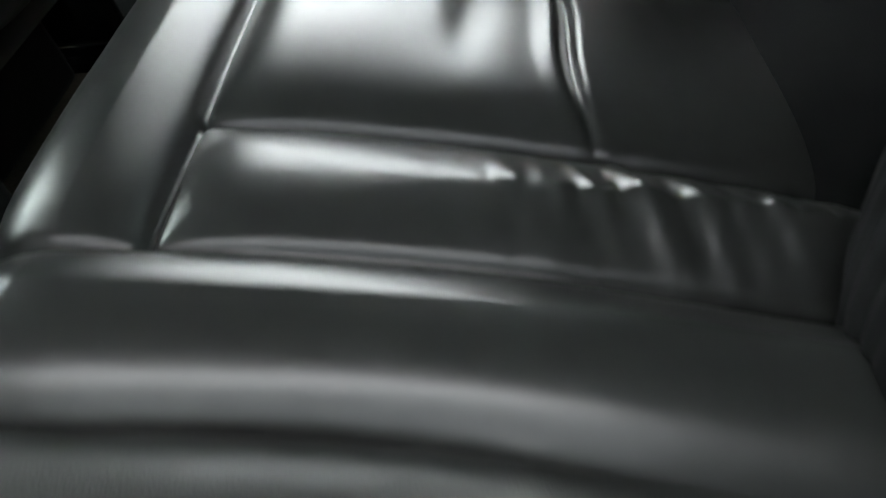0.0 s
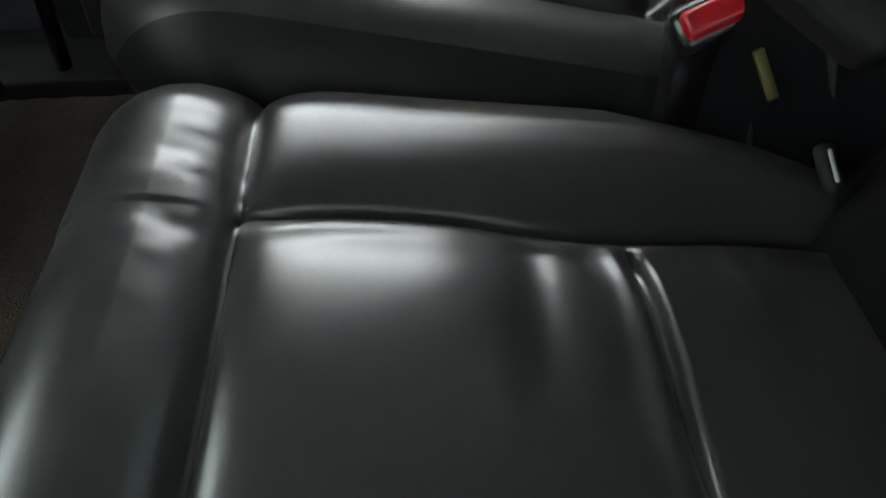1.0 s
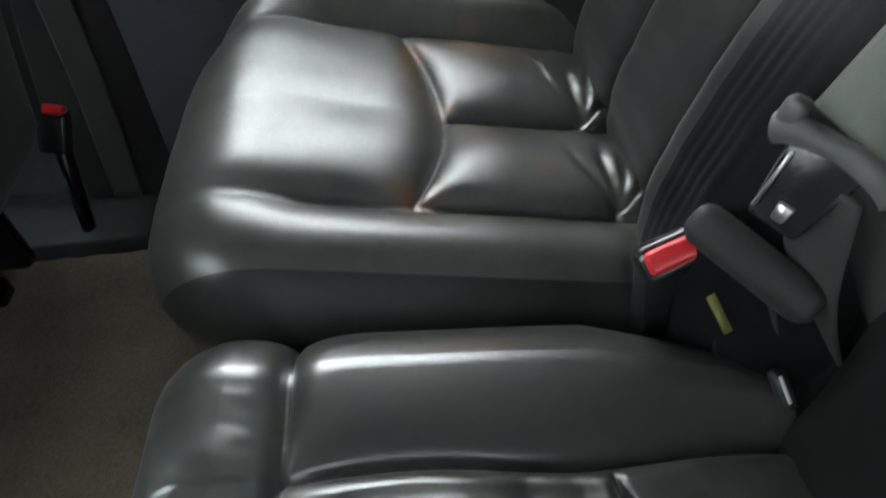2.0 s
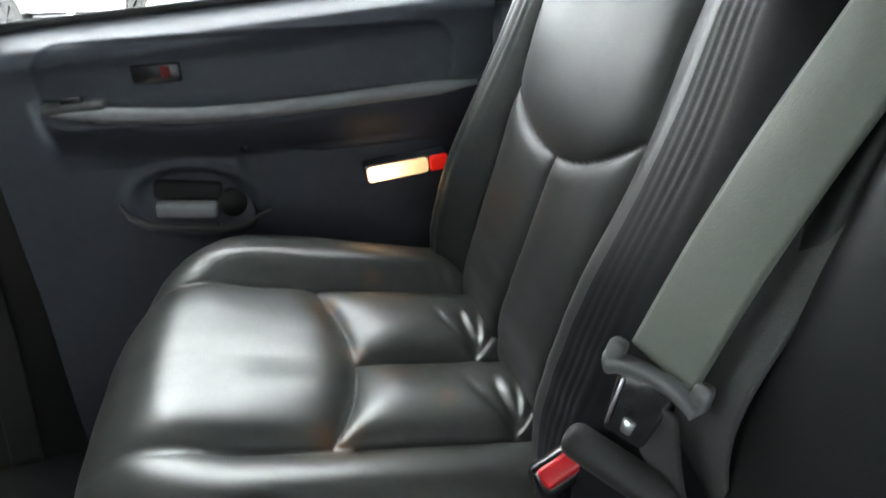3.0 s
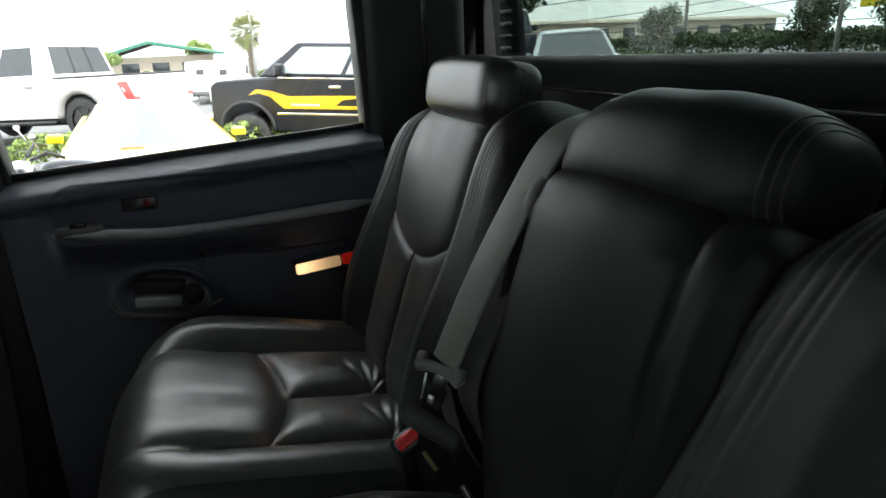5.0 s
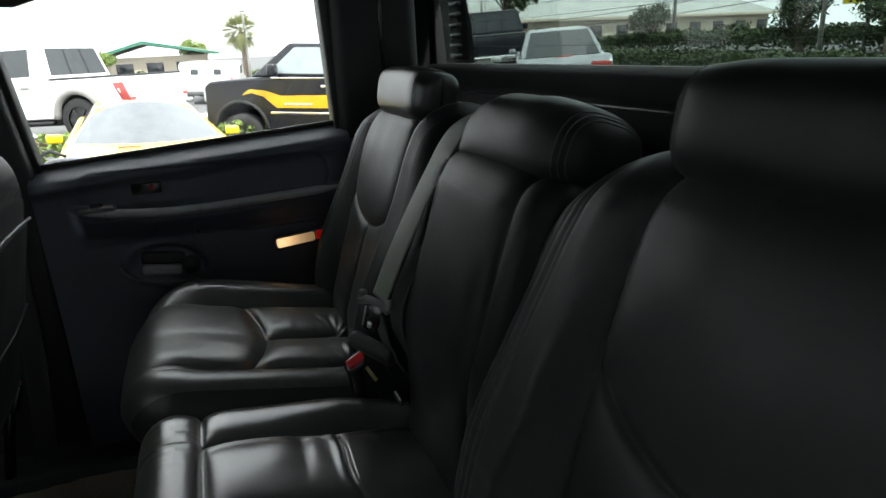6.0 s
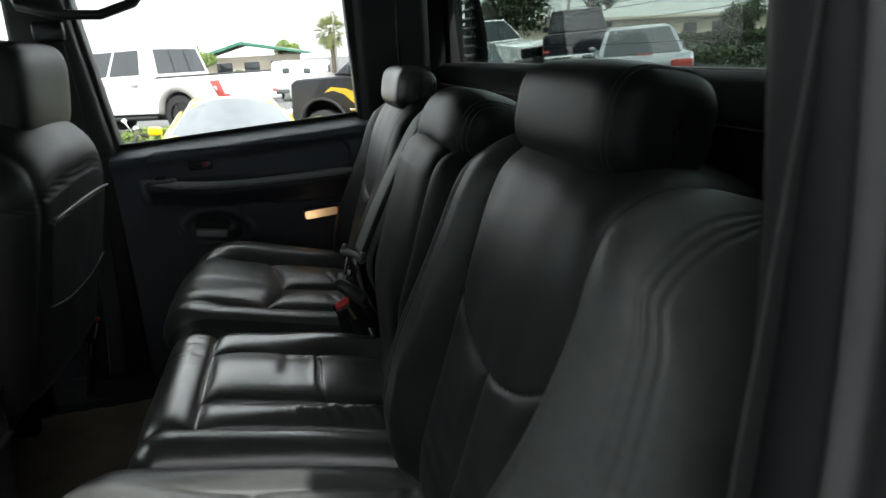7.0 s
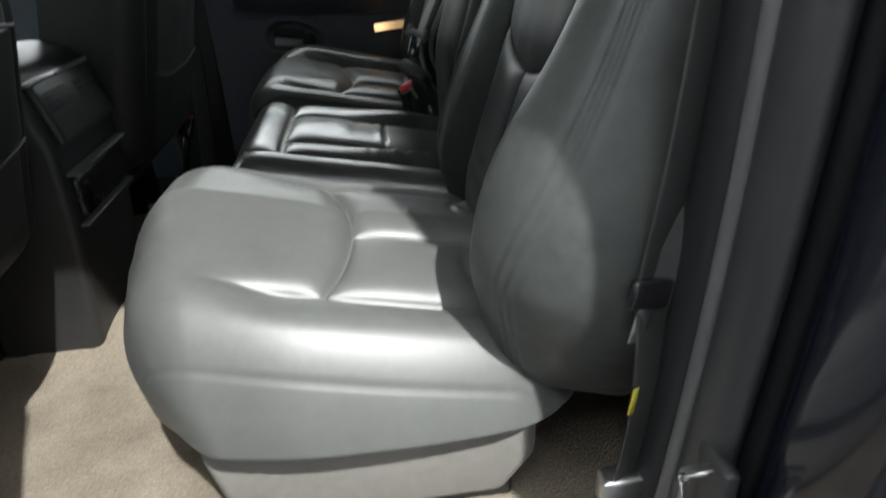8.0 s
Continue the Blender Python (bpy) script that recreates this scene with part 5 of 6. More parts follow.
def pickup(name, label, m, paint, flare, r, lift, stripes=False, cover=True, gl=CARGLASS, rim=DARKRIM, cut=0.0):
    """A crew cab pickup: x runs from the front bumper (0) to the tailgate, z up from the ground."""
    t = thing(name, label, "pickup truck", m)
    L, W = 5.75, 0.98
    z0 = 0.42 + lift
    belt, rail, roof = (1.29 + lift, 1.24 + lift, 1.84 + lift) if stripes else (1.20 + lift, 1.18 + lift, 1.90 + lift)
    wx = (0.98, 4.55)
    prof = [(0.05 + cut, z0 + 0.10)] + arches(z0 - 0.05, wx, r * 1.18)[:11] + arches(z0 - 0.05, wx, r * 1.18)[11:] + [(L, z0 + 0.10), (L, rail), (3.95, rail), (3.85, belt), (1.45, belt), (1.24, belt - 0.01), (0.38 + 0.8 * cut, belt - 0.06), (0.16 + cut, belt - 0.11 + 0.1 * cut), (0.06 + cut, belt - 0.22 + 0.2 * cut)]
    body = part("body", prism(prof, -W, W, 'y', 0.035, 2), paint, t, smooth=False)
    bot, top = (1.16, 3.95, W - 0.04), (1.82, 3.80, W - 0.20)
    cab = part("cab", loft(bot, top, belt, roof), paint, t, smooth=False)
    bv = bmesh.new()
    bv.from_mesh(cab.data)
    bmesh.ops.bevel(bv, geom=bv.edges[:], offset=0.05, segments=3, profile=0.5, affect='EDGES')
    bv.to_mesh(cab.data)
    bv.free()
    for side in ('l', 'r'):
        inset_pane("window", cab, bot, top, belt, roof, side, 0.09, 0.50, 0.12, 0.88, gl)
        inset_pane("window", cab, bot, top, belt, roof, side, 0.53, 0.85, 0.12, 0.88, gl)
    inset_pane("windscreen", cab, bot, top, belt, roof, 'f', 0.06, 0.94, 0.08, 0.94, gl)
    for u0, u1 in ((0.06, 0.352), (0.360, 0.640), (0.648, 0.94)):
        inset_pane("rear_window", cab, bot, top, belt, roof, 'b', u0, u1, 0.12, 0.88, gl)
    inset_pane("window_seal", cab, bot, top, belt, roof, 'b', 0.345, 0.367, 0.12, 0.88, RUBBER)
    inset_pane("window_seal", cab, bot, top, belt, roof, 'b', 0.633, 0.655, 0.12, 0.88, RUBBER)
    for s in (-1, 1):
        for x in wx:
            wheel(t, x, s * (W - 0.10), r, 0.28, rim)
            arc = [(x + r * 1.20 * math.cos(a), s * (W + 0.01), z0 - 0.05 + 0.06 + r * 1.20 * max(0.0, math.sin(a))) for a in np.linspace(math.pi, 0, 17)]
            part("wheel_arch", rod(arc, 0.032 if stripes else 0.075, 8), flare, t)
        part("mirror", slab(1.56, s * (W + 0.02), belt + 0.02, 1.70, s * (W + 0.22), belt + 0.22, 0.04, 3) if s > 0 else slab(1.56, -W - 0.22, belt + 0.02, 1.70, -W - 0.02, belt + 0.22, 0.04, 3), paint, t)
        for x in (2.40, 3.30):
            if stripes:
                part("window_strip", slab(x - 0.85, min(s * (W - 0.03), s * (W + 0.006)), belt - 0.015, x + 0.12, max(s * (W - 0.03), s * (W + 0.006)), belt + 0.012, 0.004), CHROME, t)
            part("door_handle", slab(x, min(s * W, s * (W + 0.03)), belt - 0.16, x + 0.20, max(s * W, s * (W + 0.03)), belt - 0.11, 0.01), CHROME if stripes else flare, t)
        part("headlamp", slab(0.03 + cut, min(s * 0.62, s * 0.97), belt - 0.42, 0.20 + 0.85 * cut, max(s * 0.62, s * 0.985), belt - 0.15, 0.03), PALETAG, t)
        lamp = part("tail_lamp", prism([(L - 0.34, rail - 0.11), (L - 0.10, rail - 0.10), (L + 0.022, rail - 0.46), (L - 0.17, rail - 0.48)], min(s * 0.80, s * 0.995), max(s * 0.80, s * 0.995), 'y', 0.02, 2), TAIL, t, "red tail lamp with a clear middle")
        part("clear_lens", prism([(L - 0.245, rail - 0.22), (L - 0.20, rail - 0.215), (L - 0.165, rail - 0.30), (L - 0.20, rail - 0.305)], min(s * 0.95, s * 1.001), max(s * 0.95, s * 1.001), 'y', 0.003, 1), PALETAG, lamp, "clear reversing lens")
        part("side_step", slab(1.7, min(s * 0.90, s * 1.02), z0 - 0.10, 3.9, max(s * 0.90, s * 1.02), z0 - 0.03, 0.02), CHROME if stripes else GLOSS, t)
        if stripes:
            y0, y1 = min(s * (W - 0.02), s * (W + 0.006)), max(s * (W - 0.02), s * (W + 0.006))
            part("stripe", prism([(1.02, z0 + 0.58), (1.20, z0 + 0.62), (1.40, z0 + 0.56), (1.62, z0 + 0.38), (5.2, z0 + 0.40), (5.2, z0 + 0.62), (2.6, z0 + 0.60), (1.70, z0 + 0.58), (1.42, z0 + 0.66), (1.16, z0 + 0.68)], y0, y1, 'y'), AMBER, t, "amber yellow side stripe", smooth=False)
            for k in range(8):
                part("lettering_bar", slab(1.75 + k * 0.062, y0 - 0.004, z0 + 0.425, 1.795 + k * 0.062, y1 + 0.004, z0 + 0.460, 0.0), PALETAG, t)
            part("badge", prism([(2.50, z0 + 0.44), (2.62, z0 + 0.53), (2.86, z0 + 0.56), (3.02, z0 + 0.49), (2.9, z0 + 0.44)], y0 - 0.002, y1 + 0.002, 'y'), BLACKPAINT, t, "dark emblem on the stripe", smooth=False)
            part("chrome_strip", slab(1.5, y0, z0 + 0.275, 3.9, y1 + 0.004 * s, z0 + 0.315, 0.004), CHROME, t)
    part("tailgate", slab(L - 0.02, -0.78, rail - 0.56, L + 0.025, 0.78, rail - 0.02, 0.02), paint, t)
    part("rear_bumper", slab(L - 0.05, -0.95, z0 + 0.02, L + 0.16, 0.95, z0 + 0.22, 0.03), CHROME, t)
    part("number_plate", slab(L + 0.16, -0.16, z0 + 0.05, L + 0.17, 0.16, z0 + 0.20, 0.0), PALETAG, t)
    part("grille", slab(0.02 + cut, -0.60, belt - 0.55, 0.10 + cut, 0.60, belt - 0.22, 0.02), GLOSS, t)
    part("front_bumper", slab(-0.12 + 1.1 * cut, -0.96, z0 + 0.02, 0.10 + cut, 0.96, z0 + 0.26, 0.04), CHROME if stripes else flare, t)
    if cover:
        part("bed_cover", slab(3.95, -W + 0.05, rail - 0.02, L - 0.03, W - 0.05, rail + 0.04, 0.02), RUBBER, t, "black soft bed cover")
    part("bed_floor", slab(3.95, -W + 0.1, z0 + 0.2, L - 0.05, W - 0.1, z0 + 0.3, 0.0), RUBBER, t)
    part("under_body", slab(0.3, -0.7, z0 - 0.15, L - 0.2, 0.7, z0 + 0.2, 0.05), RUBBER, t)
    return t


def low_car(name, label, m, paint, L, W, belt, roof, cabin, gl, r=0.33, deck=None, rim=ALLOY, hood=0.72, dome=0.0):
    """A saloon or sports car: x from the nose (0) to the tail."""
    t = thing(name, label, "car", m)
    wx = (0.20 * L, 0.80 * L)
    deck = deck or belt
    prof = [(0.0, 0.30)] + arches(0.16, wx, r * 1.12) + [(L, 0.32), (L + 0.02, deck - 0.14), (L - 0.10, deck), (cabin[1], belt), (cabin[0], belt), (0.30, hood), (0.03, hood - 0.14)]
    part("body", prism(prof, -W, W, 'y', 0.07, 3), paint, t, smooth=False)
    bot, top = (cabin[0], cabin[1], W - 0.07), (cabin[2], cabin[3], W - (0.34 if dome else 0.26))
    cab = part("cabin", loft(bot, top, belt - 0.02, roof), paint, t, smooth=False)
    bv = bmesh.new()
    bv.from_mesh(cab.data)
    bmesh.ops.bevel(bv, geom=bv.edges[:], offset=0.07 if dome else 0.12, segments=4, profile=0.5, affect='EDGES')
    bv.to_mesh(cab.data)
    bv.free()
    for side in ('l', 'r'):
        inset_pane("window", cab, bot, top, belt - 0.02, roof, side, 0.14, 0.50, 0.12, 0.84, gl)
        inset_pane("window", cab, bot, top, belt - 0.02, roof, side, 0.53, 0.84, 0.12, 0.84, gl)
    if dome:
        # a screen bowed forward in plan, rounded at its upper corners
        v, f, n, k = [], [], 24, 12
        for i in range(n + 1):
            u = 2 * i / n - 1
            for j in range(k + 1):
                q = j / k * (1.06 - 0.30 * abs(u) ** 3.5)
                half = (bot[2] * (1 - q) + top[2] * q) * 0.97
                v.append((bot[0] * (1 - q) + top[0] * q - dome * (1 - u * u) - 0.02, half * u, belt - 0.02 + (roof - belt + 0.02) * q + 0.03 * (1 - u * u) * q))
                if i and j:
                    f.append(((i - 1) * (k + 1) + j - 1, i * (k + 1) + j - 1, i * (k + 1) + j, (i - 1) * (k + 1) + j))
        part("windscreen", mesh_from("windscreen", v, f, gl), gl, cab)
    else:
        inset_pane("windscreen", cab, bot, top, belt - 0.02, roof, 'f', 0.05, 0.95, 0.06, 0.95, gl)
    inset_pane("rear_window", cab, bot, top, belt - 0.02, roof, 'b', 0.06, 0.94, 0.05, 0.93, gl)
    for s in (-1, 1):
        for x in wx:
            wheel(t, x, s * (W - 0.09), r, 0.23, rim)
        part("tail_lamp", slab(L - 0.10, min(s * 0.50, s * (W - 0.03)), deck - 0.28, L + 0.025, max(s * 0.50, s * (W - 0.03)), deck - 0.12, 0.02), TAIL, t)
        part("headlamp", slab(-0.01, min(s * 0.50, s * (W - 0.05)), hood - 0.26, 0.25, max(s * 0.50, s * (W - 0.05)), hood - 0.12, 0.02), PALETAG, t)
        x = cabin[0] + 0.25
        part("mirror", slab(x, s * W + (0 if s > 0 else -0.16), belt - 0.02, x + 0.10, s * W + (0.16 if s > 0 else 0), belt + 0.08, 0.03, 3), paint, t)
    if dome:
        part("stop_lamp", slab(0.955, 0.10, 0.855, 1.000, 0.32, 0.872, 0.006, 2), TAIL, t, "small red stop lamp")
    else:
        part("stop_lamp", slab(L - 0.16, -0.16, deck - 0.010, L - 0.11, 0.16, deck + 0.014, 0.006), TAIL, t)
    part("rear_bumper", slab(L - 0.08, -W + 0.05, 0.30, L + 0.07, W - 0.05, 0.52, 0.05, 3), paint, t)
    part("number_plate", slab(L + 0.06, -0.15, 0.56, L + 0.075, 0.15, 0.68, 0.0), PALETAG, t)
    return t


def stand(x, y, heading, tilt=True):
    """A pose on the lot, nose along the heading (degrees from +x, anticlockwise); vehicles run from nose to tail along their own x."""
    n = Vector((0.045 if x < 1.5 else -0.05, -0.02, 1)).normalized() if tilt else Vector((0, 0, 1))
    d = Vector((-math.cos(radians(heading)), -math.sin(radians(heading)), 0))
    d = (d - n * d.dot(n)).normalized()
    s = n.cross(d)
    m = Matrix(((d.x, s.x, n.x, x), (d.y, s.y, n.y, y), (d.z, s.z, n.z, ground_z(x, y)), (0, 0, 0, 1)))
    return m


# tail of the white pickup lies near (-1.4, 12); it points away
pickup("pickup_truck", "white crew cab pickup with grey wheel arches and bed cover", stand(-0.95, 13.9, 148) @ Matrix.Translation((-1.20, 0, 0)) @ pose(0, 0, 0, 0, -3.8, 0) @ Matrix.Translation((-4.55, 0, 0)), WHITEPAINT, POLE, 0.44, 0.06)
pickup("pickup_truck", "black crew cab pickup with yellow side stripes", stand(-0.04, 11.80, 152), BLACKPAINT, RUBBER, 0.385, 0.08, True, False, SKYGLASS, cut=0.30)
low_car("sports_car", "bright yellow low sports car parked behind the door", stand(-0.77, 5.65, 275), YELLOWPAINT, 4.45, 0.86, 0.88, 1.20, (1.30, 3.95, 2.05, 3.0), PALEGLASS, deck=0.88, hood=0.82, dome=0.16)
low_car("car", "pale green small car beyond the hedge", stand(2.05, 8.4, 96), GREENPAINT, 4.2, 0.86, 0.78, 1.16, (1.0, 3.7, 1.7, 3.1), PALEGLASS)


def van(m):
    """A low white delivery van, tail at x = 0."""
    t = thing("delivery_van", "white delivery van with small dark rear windows, parked far off", "van", m)
    part("body", prism([(-4.6, 0.30), (0.0, 0.30), (0.02, 0.90), (-0.10, 1.38), (-0.30, 1.44), (-3.2, 1.44), (-3.8, 0.95), (-4.6, 0.82)], -0.92, 0.92, 'y', 0.08, 3), WHITEPAINT, t)
    for y0, y1 in ((-0.52, -0.26), (0.26, 0.52)):
        part("rear_window", slab(-0.03, y0, -0.10, 0.0, y1, 0.10, 0.02, 2, pose(-0.015, 0, 1.12, 0, -14, 0)), CARGLASS, t)
    for s in (-1, 1):
        part("side_window", slab(-3.3, min(s * 0.90, s * 0.925), 0.96, -2.4, max(s * 0.90, s * 0.925), 1.32, 0.02), CARGLASS, t)
        part("tail_lamp", slab(-0.04, min(s * 0.80, s * 0.91), 0.70, 0.03, max(s * 0.80, s * 0.91), 0.92, 0.01), TAIL, t)
        for x in (-3.7, -0.9):
            wheel(t, x, s * 0.80, 0.33, 0.22, ALLOY)
    part("rear_bumper", slab(-0.06, -0.90, 0.30, 0.09, 0.90, 0.46, 0.04), GREYTRIM, t)


van(stand(0.15, 23.5, 80))
low_car("saloon_car", "silver four-door saloon parked behind the cab", stand(6.4, 9.8, 62) @ Matrix.Translation((-4.8, 0, 0)), SILVER, 4.8, 0.91, 0.99, 1.48, (1.25, 4.30, 1.95, 3.35), CARGLASS, deck=1.01, hood=0.88)
pickup("pickup_truck", "black pickup truck seen from its tail", stand(8.3, 16.6, 64) @ Matrix.Translation((-5.75, 0, 0)), BLACKPAINT, RUBBER, 0.42, 0.05, False, True)
pickup("pickup_truck", "white pickup truck parked behind the cab", stand(7.5, 17.9, -60), WHITEPAINT, GREYTRIM, 0.42, 0.03, False, False)


def motorcycle(m):
    """x runs from the front wheel (0) to the rear one, z up from the ground."""
    t = thing("motorcycle", "dark motorcycle with chrome trim parked beside the yellow car", "motorcycle", m)
    for x in (0.0, 1.45):
        wheel(t, x, 0.0, 0.31, 0.12, ALLOY)
    for s in (-0.09, 0.09):
        part("fork", rod([(0.0, s, 0.31), (0.24, s, 0.92)], 0.022, 8), CHROME, t)
        part("grip", rod([(0.24, s, 0.96), (0.34, s * 3.4, 1.04), (0.44, s * 4.4, 1.00)], 0.015, 8), RUBBER, t)
        part("mirror", rod([(0.30, s * 3.0, 1.03), (0.24, s * 3.6, 1.16), (0.24, s * 4.2, 1.18)], [0.006, 0.008, 0.03], 8), CHROME, t)
        part("exhaust", rod([(0.62, s * 1.8, 0.30), (1.0, s * 2.0, 0.26), (1.6, s * 2.0, 0.32)], [0.03, 0.045, 0.045], 10), CHROME, t)
    v, f = roll(0.28, 0.15, 0.12, 0.8, 0.8, 18, 22)
    part("tank", mesh_from("tank", at(v, 0.58, 0, 0.80, 8), f, BLACKPAINT), BLACKPAINT, t)
    part("seat", slab(0.82, -0.13, 0.70, 1.45, 0.13, 0.80, 0.04, 3), RUBBER, t)
    part("engine", slab(0.50, -0.16, 0.26, 0.98, 0.16, 0.62, 0.05, 2), ALLOY, t)
    part("frame_tube", rod([(0.24, 0, 0.88), (0.50, 0, 0.40), (1.0, 0, 0.28), (1.45, 0, 0.31)], 0.03, 8), BLACKPAINT, t)
    part("rear_fender", rod([(1.45 + 0.36 * math.cos(q), 0, 0.31 + 0.36 * math.sin(q)) for q in np.linspace(2.2, 0.1, 9)], 0.055, 8), BLACKPAINT, t)
    part("front_fender", rod([(0.36 * math.cos(q), 0, 0.31 + 0.36 * math.sin(q)) for q in np.linspace(2.6, 0.6, 9)], 0.05, 8), BLACKPAINT, t)
    v, f = roll(0.08, 0.09, 0.09, 0.8, 0.9, 12, 16)
    part("headlamp", mesh_from("headlamp", at(v, 0.16, 0, 0.86), f, CHROME), CHROME, t)


motorcycle(stand(-2.0, 5.6, 200))


def leaves(points, size, seed, flat=0.35):
    """Many small folded leaves at the given places, as one mesh."""
    rnd = random.Random(seed)
    v, f = [], []
    for p in points:
        d = Vector((rnd.gauss(0, 1), rnd.gauss(0, 1), rnd.gauss(0, 1) * 0.7)).normalized()
        s = d.cross(Vector((rnd.gauss(0, 1), rnd.gauss(0, 1), rnd.gauss(0, 1)))).normalized()
        k = size * rnd.uniform(0.6, 1.3)
        n = d.cross(s) * k * 0.15
        c = Vector(p)
        b = len(v)
        v += [c - d * k * 0.5, c + s * k * flat + n, c + d * k * 0.5, c - s * k * flat + n]
        f += [(b, b + 1, b + 2), (b, b + 2, b + 3)]
    return v, f


def tree(name, label, x, y, h, crown, seed, lean=0.0, mat=DARKLEAF):
    rnd = random.Random(seed)
    z = ground_z(x, y)
    t = thing(name, label, "tree", Matrix.Translation((x, y, z)))
    trunk = [(lean * k * k, 0.05 * math.sin(k * 2), h * 0.6 * k) for k in np.linspace(0, 1, 8)]
    part("trunk", rod(trunk, [0.14 - 0.10 * k for k in np.linspace(0, 1, 8)], 8), BARK, t)
    pts = []
    for i in range(9):
        a, e = rnd.uniform(0, 6.28), rnd.uniform(0.15, 1.0)
        c = Vector((crown * 0.62 * math.cos(a) * rnd.uniform(.4, 1), crown * 0.62 * math.sin(a) * rnd.uniform(.4, 1), h * 0.42 + (h * 0.50) * e))
        part("limb", rod([(lean * .3, 0, h * 0.35), tuple(c * 0.7 + Vector((0, 0, h * 0.1))), tuple(c)], [0.06, 0.035, 0.012], 6), BARK, t)
        rr = crown * rnd.uniform(0.30, 0.50)
        for _ in range(420):
            d = Vector((rnd.gauss(0, 1), rnd.gauss(0, 1), rnd.gauss(0, 1))).normalized() * rr * rnd.uniform(0.45, 1.08)
            pts.append(c + d * (1 + 0.3 * noise.noise(c + d * 3)))
    v, f = leaves(pts, max(0.075, 0.17 * (h / 3.5)), seed)
    part("crown", mesh_from("crown", v, f, mat, False), mat, t)
    return t


def palm(x, y, h, seed):
    rnd = random.Random(seed)
    t = thing("palm_tree", "small palm tree with dry fan leaves", "tree", Matrix.Translation((x, y, ground_z(x, y))))
    part("trunk", rod([(0.06 * math.sin(k * 3), 0, h * k) for k in np.linspace(0, 1, 10)], [0.17 - 0.05 * k for k in np.linspace(0, 1, 10)], 10), BARK, t)
    v, f = [], []
    for i in range(130):
        a, e = rnd.uniform(0, 6.28), rnd.uniform(-1.1, 1.3)
        d = Vector((math.cos(a) * math.cos(e), math.sin(a) * math.cos(e), math.sin(e)))
        s = d.cross(Vector((0, 0, 1)))
        s = s.normalized() if s.length > 0.1 else Vector((1, 0, 0))
        base, ln = Vector((0, 0, h)), rnd.uniform(0.75, 1.15)
        for k in range(9):
            q = (k - 4) / 4 * 0.8
            dd = (d * math.cos(q) + s * math.sin(q)).normalized()
            p0 = base + d * ln * 0.45
            p1 = p0 + dd * ln * 0.6 + Vector((0, 0, -0.22 * ln * rnd.uniform(0.3, 1)))
            w = s * 0.028 if abs(q) < 0.4 else d * 0.028
            b = len(v)
            v += [p0 - w, p0 + w, p1]
            f.append((b, b + 1, b + 2))
        b = len(v)
        v += [base - s * 0.012, base + s * 0.012, base + d * ln * 0.45]
        f.append((b, b + 1, b + 2))
    part("crown", mesh_from("crown", v, f, DRYLEAF, False), DRYLEAF, t)


palm(2.0, 29.0, 2.6, 3)


def hedge(name, label, x0, y0, x1, y1, w, h, n, seed, size=0.09, mat=LEAF):
    rnd = random.Random(seed)
    pts = []
    for _ in range(n):
        k = rnd.random()
        x, y = x0 + (x1 - x0) * k, y0 + (y1 - y0) * k
        d = Vector((y0 - y1, x1 - x0, 0)).normalized() * rnd.uniform(-w / 2, w / 2)
        top = h * (0.75 + 0.4 * noise.noise((x * 1.7, y * 1.7, seed)))
        pts.append((x + d.x, y + d.y, ground_z(x, y) + top * rnd.random() ** 0.45))
    v, f = leaves(pts, size, seed)
    tagged(new(name, mesh_from(name, v, f, mat, False)), label, "hedge", kind="stuff")


hedge("hedge", "low clipped green hedge along the lot", -4.2, 10.7, 6.0, 10.4, 0.5, 0.74, 6500, 5, 0.09, LIGHTLEAF)
hedge("bushes", "dense dark bushes behind the lot", 15.3, 22.0, 15.3, 5.0, 1.2, 0.78, 15000, 6, 0.11, DARKLEAF)
hedge("bushes", "distant row of green bushes", -14.0, 36.0, 9.0, 35.0, 1.6, 1.0, 7000, 7, 0.18)
hedge("bushes", "low dark green bushes along the lot's edge", 11.2, 24.0, 11.2, 3.0, 1.3, 0.56, 15000, 9, 0.10, DARKLEAF)
tree("tree", "round green tree behind the lot", 15.0, 18.0, 1.45, 0.85, 11)
tree("tree", "round green tree behind the lot", 15.0, 11.9, 1.55, 0.90, 12)
tree("tree", "leafy green tree behind the lot", 14.6, 9.2, 1.3, 0.90, 13)
tree("tree", "leafy green tree behind the lot", 14.0, 27.0, 5.2, 2.2, 14)
tree("tree", "leafy green tree behind the lot", 11.5, 31.0, 4.6, 2.0, 15)
# haze on the far trees is put into their paler leaf colour
tree("tree", "distant green tree past the building", -4.6, 36.0, 2.45, 0.95, 16, mat=LIGHTLEAF)
tree("tree", "distant green tree past the building", 0.2, 46.0, 2.75, 1.2, 18, mat=LIGHTLEAF)


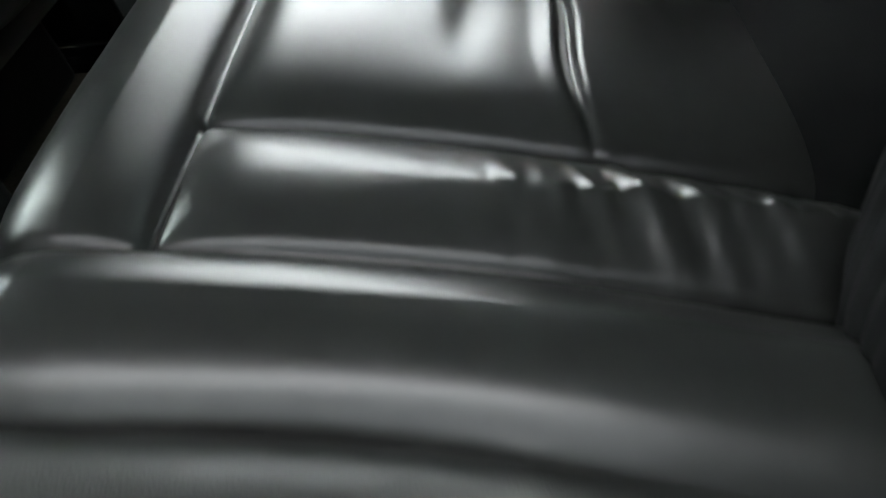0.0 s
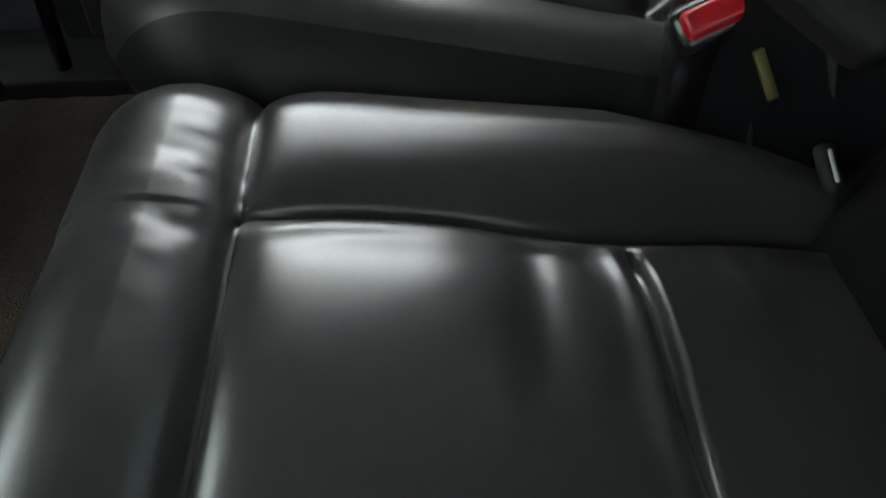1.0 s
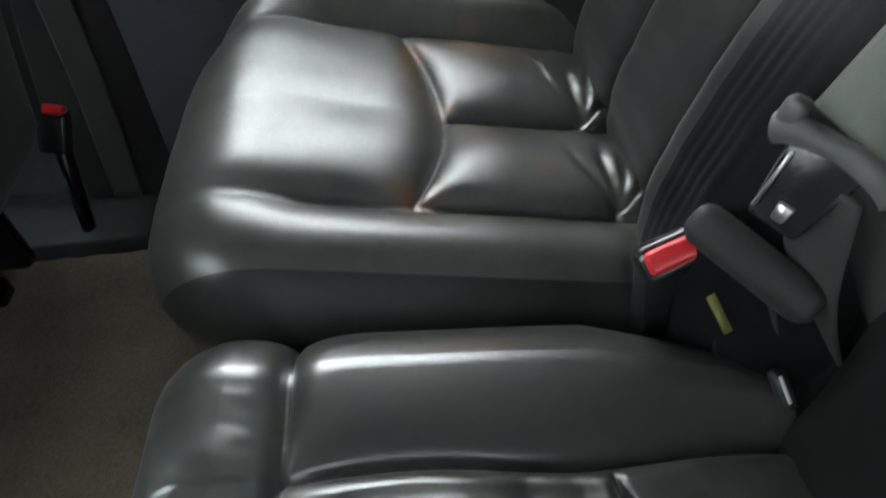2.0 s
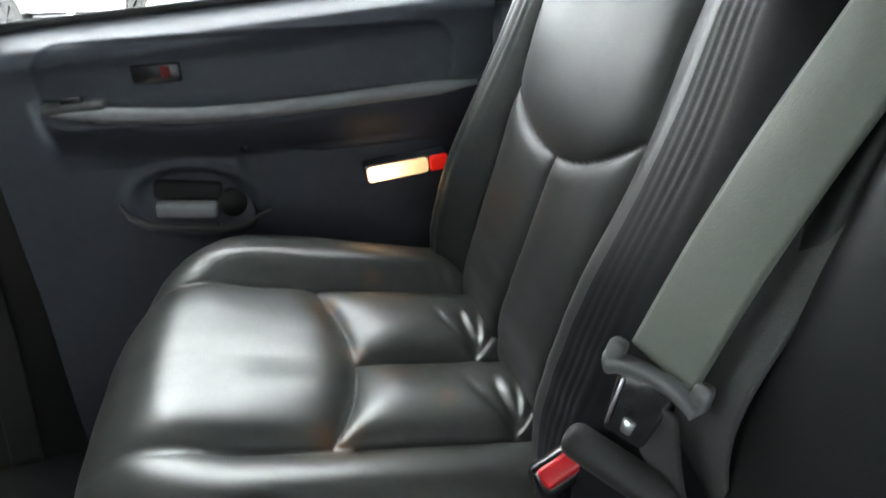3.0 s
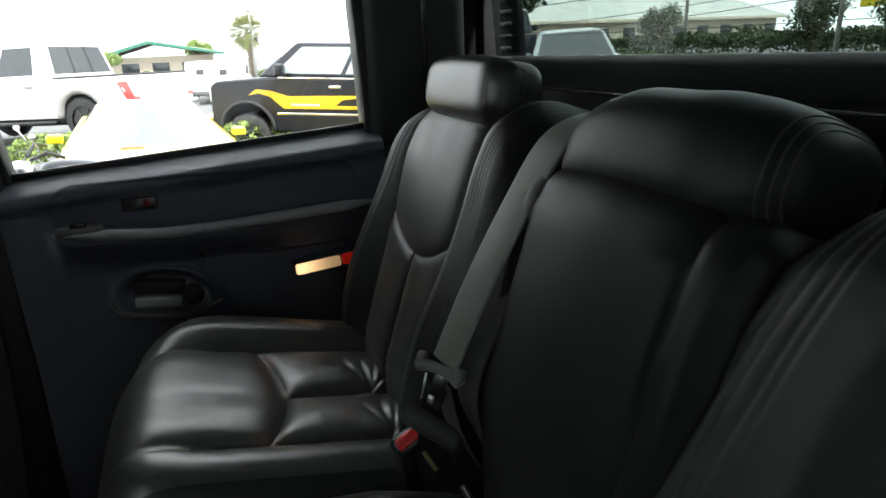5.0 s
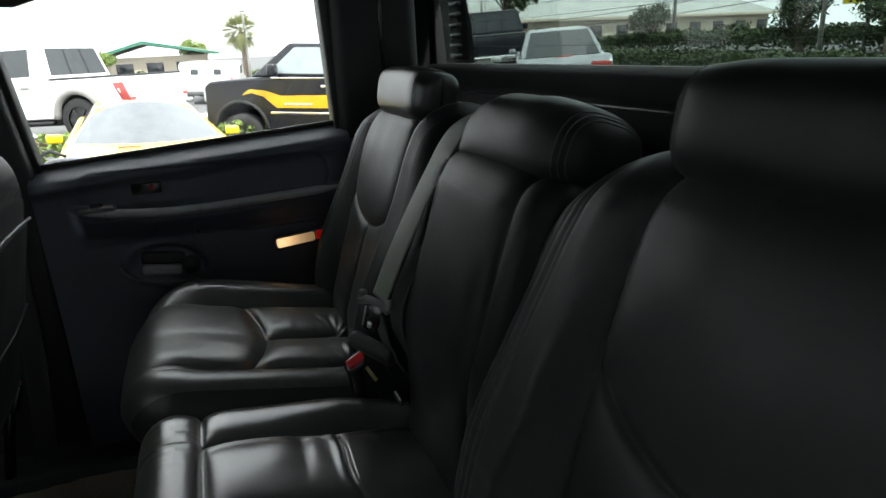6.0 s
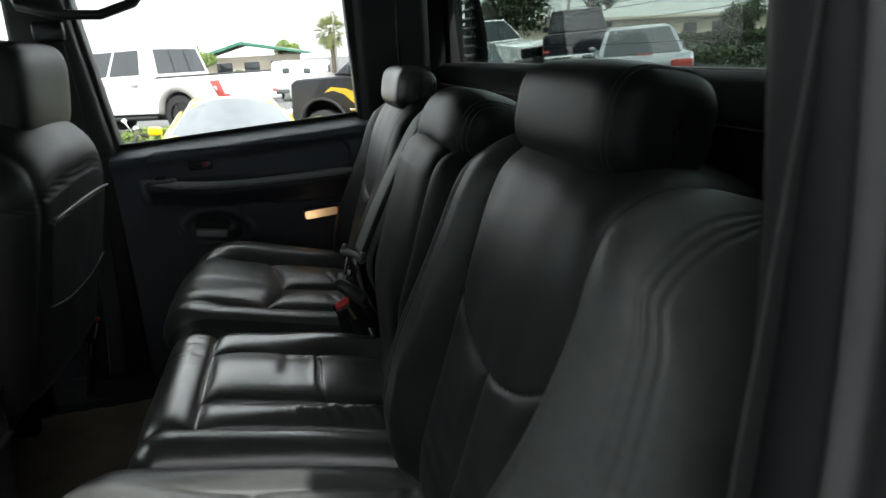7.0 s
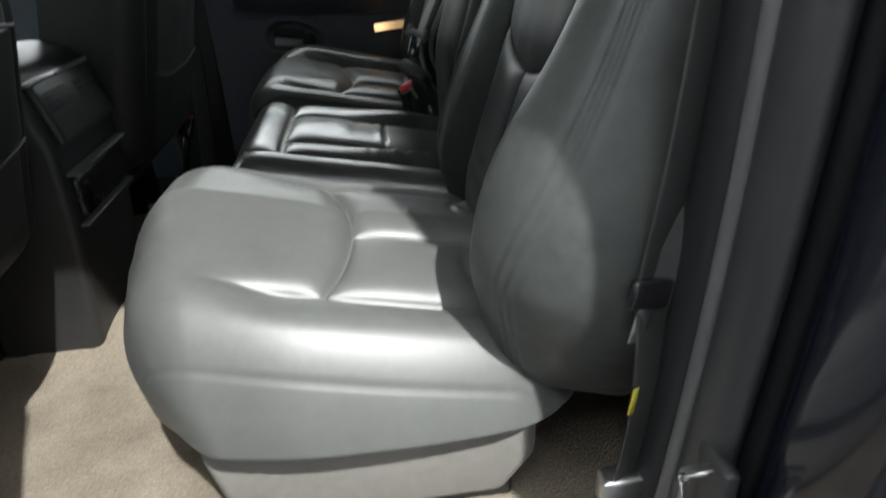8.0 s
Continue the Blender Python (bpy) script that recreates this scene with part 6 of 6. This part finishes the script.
def building():
    b = thing("lot_office", "low building with pale roof and green fascia", "building", Matrix.Translation((-2.4, 40.0, ground_z(-2.4, 40.0))))
    part("wall", slab(-2.6, 0, 0, 3.2, 5, 1.75, 0.0), STUCCO, b, smooth=False)
    part("roof", prism([(-3.2, 1.62), (-0.2, 2.45), (3.8, 1.75), (3.8, 1.87), (-0.2, 2.60), (-3.2, 1.76)], -0.9, 5.5, 'y'), ROOFGREY, b, smooth=False)
    part("fascia", prism([(-3.25, 1.58), (-0.2, 2.42), (3.85, 1.71), (3.85, 1.82), (-0.2, 2.58), (-3.25, 1.72)], -0.98, -0.89, 'y'), GREENTRIM, b, "dark green fascia board", smooth=False)
    for x in (-1.8, -0.2, 1.4):
        part("window", slab(x, -0.03, 0.6, x + 0.9, 0.02, 1.4, 0.01), CARGLASS, b)
    r = thing("warehouse", "long beige building with pale pitched roof", "building", Matrix.Translation((41.0, 57.0, 0.30)))
    part("wall", slab(-19, 0, 0, 23, 18, 2.75, 0.0), STUCCO, r, smooth=False)
    part("roof", prism([(-0.8, 2.65), (9, 5.4), (18.8, 2.65), (18.8, 2.85), (9, 5.6), (-0.8, 2.85)], -19.8, 23.8, 'x'), ROOFGREY, r, smooth=False)
    part("fascia", slab(-19.8, -0.90, 2.55, 23.8, -0.80, 2.85, 0.02), STUCCO, r)
    for k in range(-5, 7):
        part("window", slab(1.5 + k * 3.3, -0.04, 0.9, 3.0 + k * 3.3, 0.02, 2.0, 0.01), CARGLASS, r)


building()
for x, y, h in ((15.0, 16.75, 7.0), (14.5, 10.9, 6.5), (2.15, 28.6, 3.4)):
    p = thing("lamp_post", "thin grey post at the edge of the lot", "post", Matrix.Translation((x, y, ground_z(x, y))))
    part("shaft", rod([(0, 0, 0), (0, 0, h)], [0.06, 0.045], 8), POLE, p)
    part("cap", slab(-0.12, -0.06, h - 0.02, 0.12, 0.06, h + 0.06, 0.02), POLE, p)
sg = thing("roadside_sign", "yellow sign board on a post", "sign", Matrix.Translation((15.0, 10.1, ground_z(15, 10.1))))
part("shaft", rod([(0, 0, 0), (0, 0, 2.2)], 0.05, 8), POLE, sg)
part("board", slab(-0.03, -0.7, 1.15, 0.03, 0.7, 2.1, 0.01), SIGNYELLOW, sg)
bn = thing("banner", "white banner hanging between posts behind the lot", "banner", Matrix.Translation((11.0, 24.0, ground_z(11, 24))))
for s in (-1.0, 1.0):
    part("post", rod([(0, s, 0), (0, s, 3.6)], 0.03, 6), POLE, bn)
part("cloth", slab(-0.01, -0.98, 2.9, 0.01, 0.98, 3.5, 0.004, 1), BANNER, bn)
wires = thing("power_line", "black overhead wires between two posts", "power line")
for y in (0.0, 34.0):
    part("post", rod([(16.0, y, ground_z(16, y) - 0.1), (16.0, y, 4.6)], [0.09, 0.07], 8), POLE, wires)
for k, z in enumerate((3.3, 2.45, 2.1)):
    part("wire", rod([(16.0, y, z + 0.45 * ((y - 15) / 15) ** 2 - 0.9 * (y - 8) / 20) for y in np.linspace(0, 34, 16)], 0.012, 5), RUBBER, wires)

# an unseen wall is added here to block sky light through the open door
sky_block = tagged(part("wall_blocker", slab(-14.0, -5.0, -1.6, 12.0, -4.7, 5.0, 0.02), BLOCKERGREY, None, smooth=False), "plain grey wall added out of view to block sky light", "wall", kind="structure")
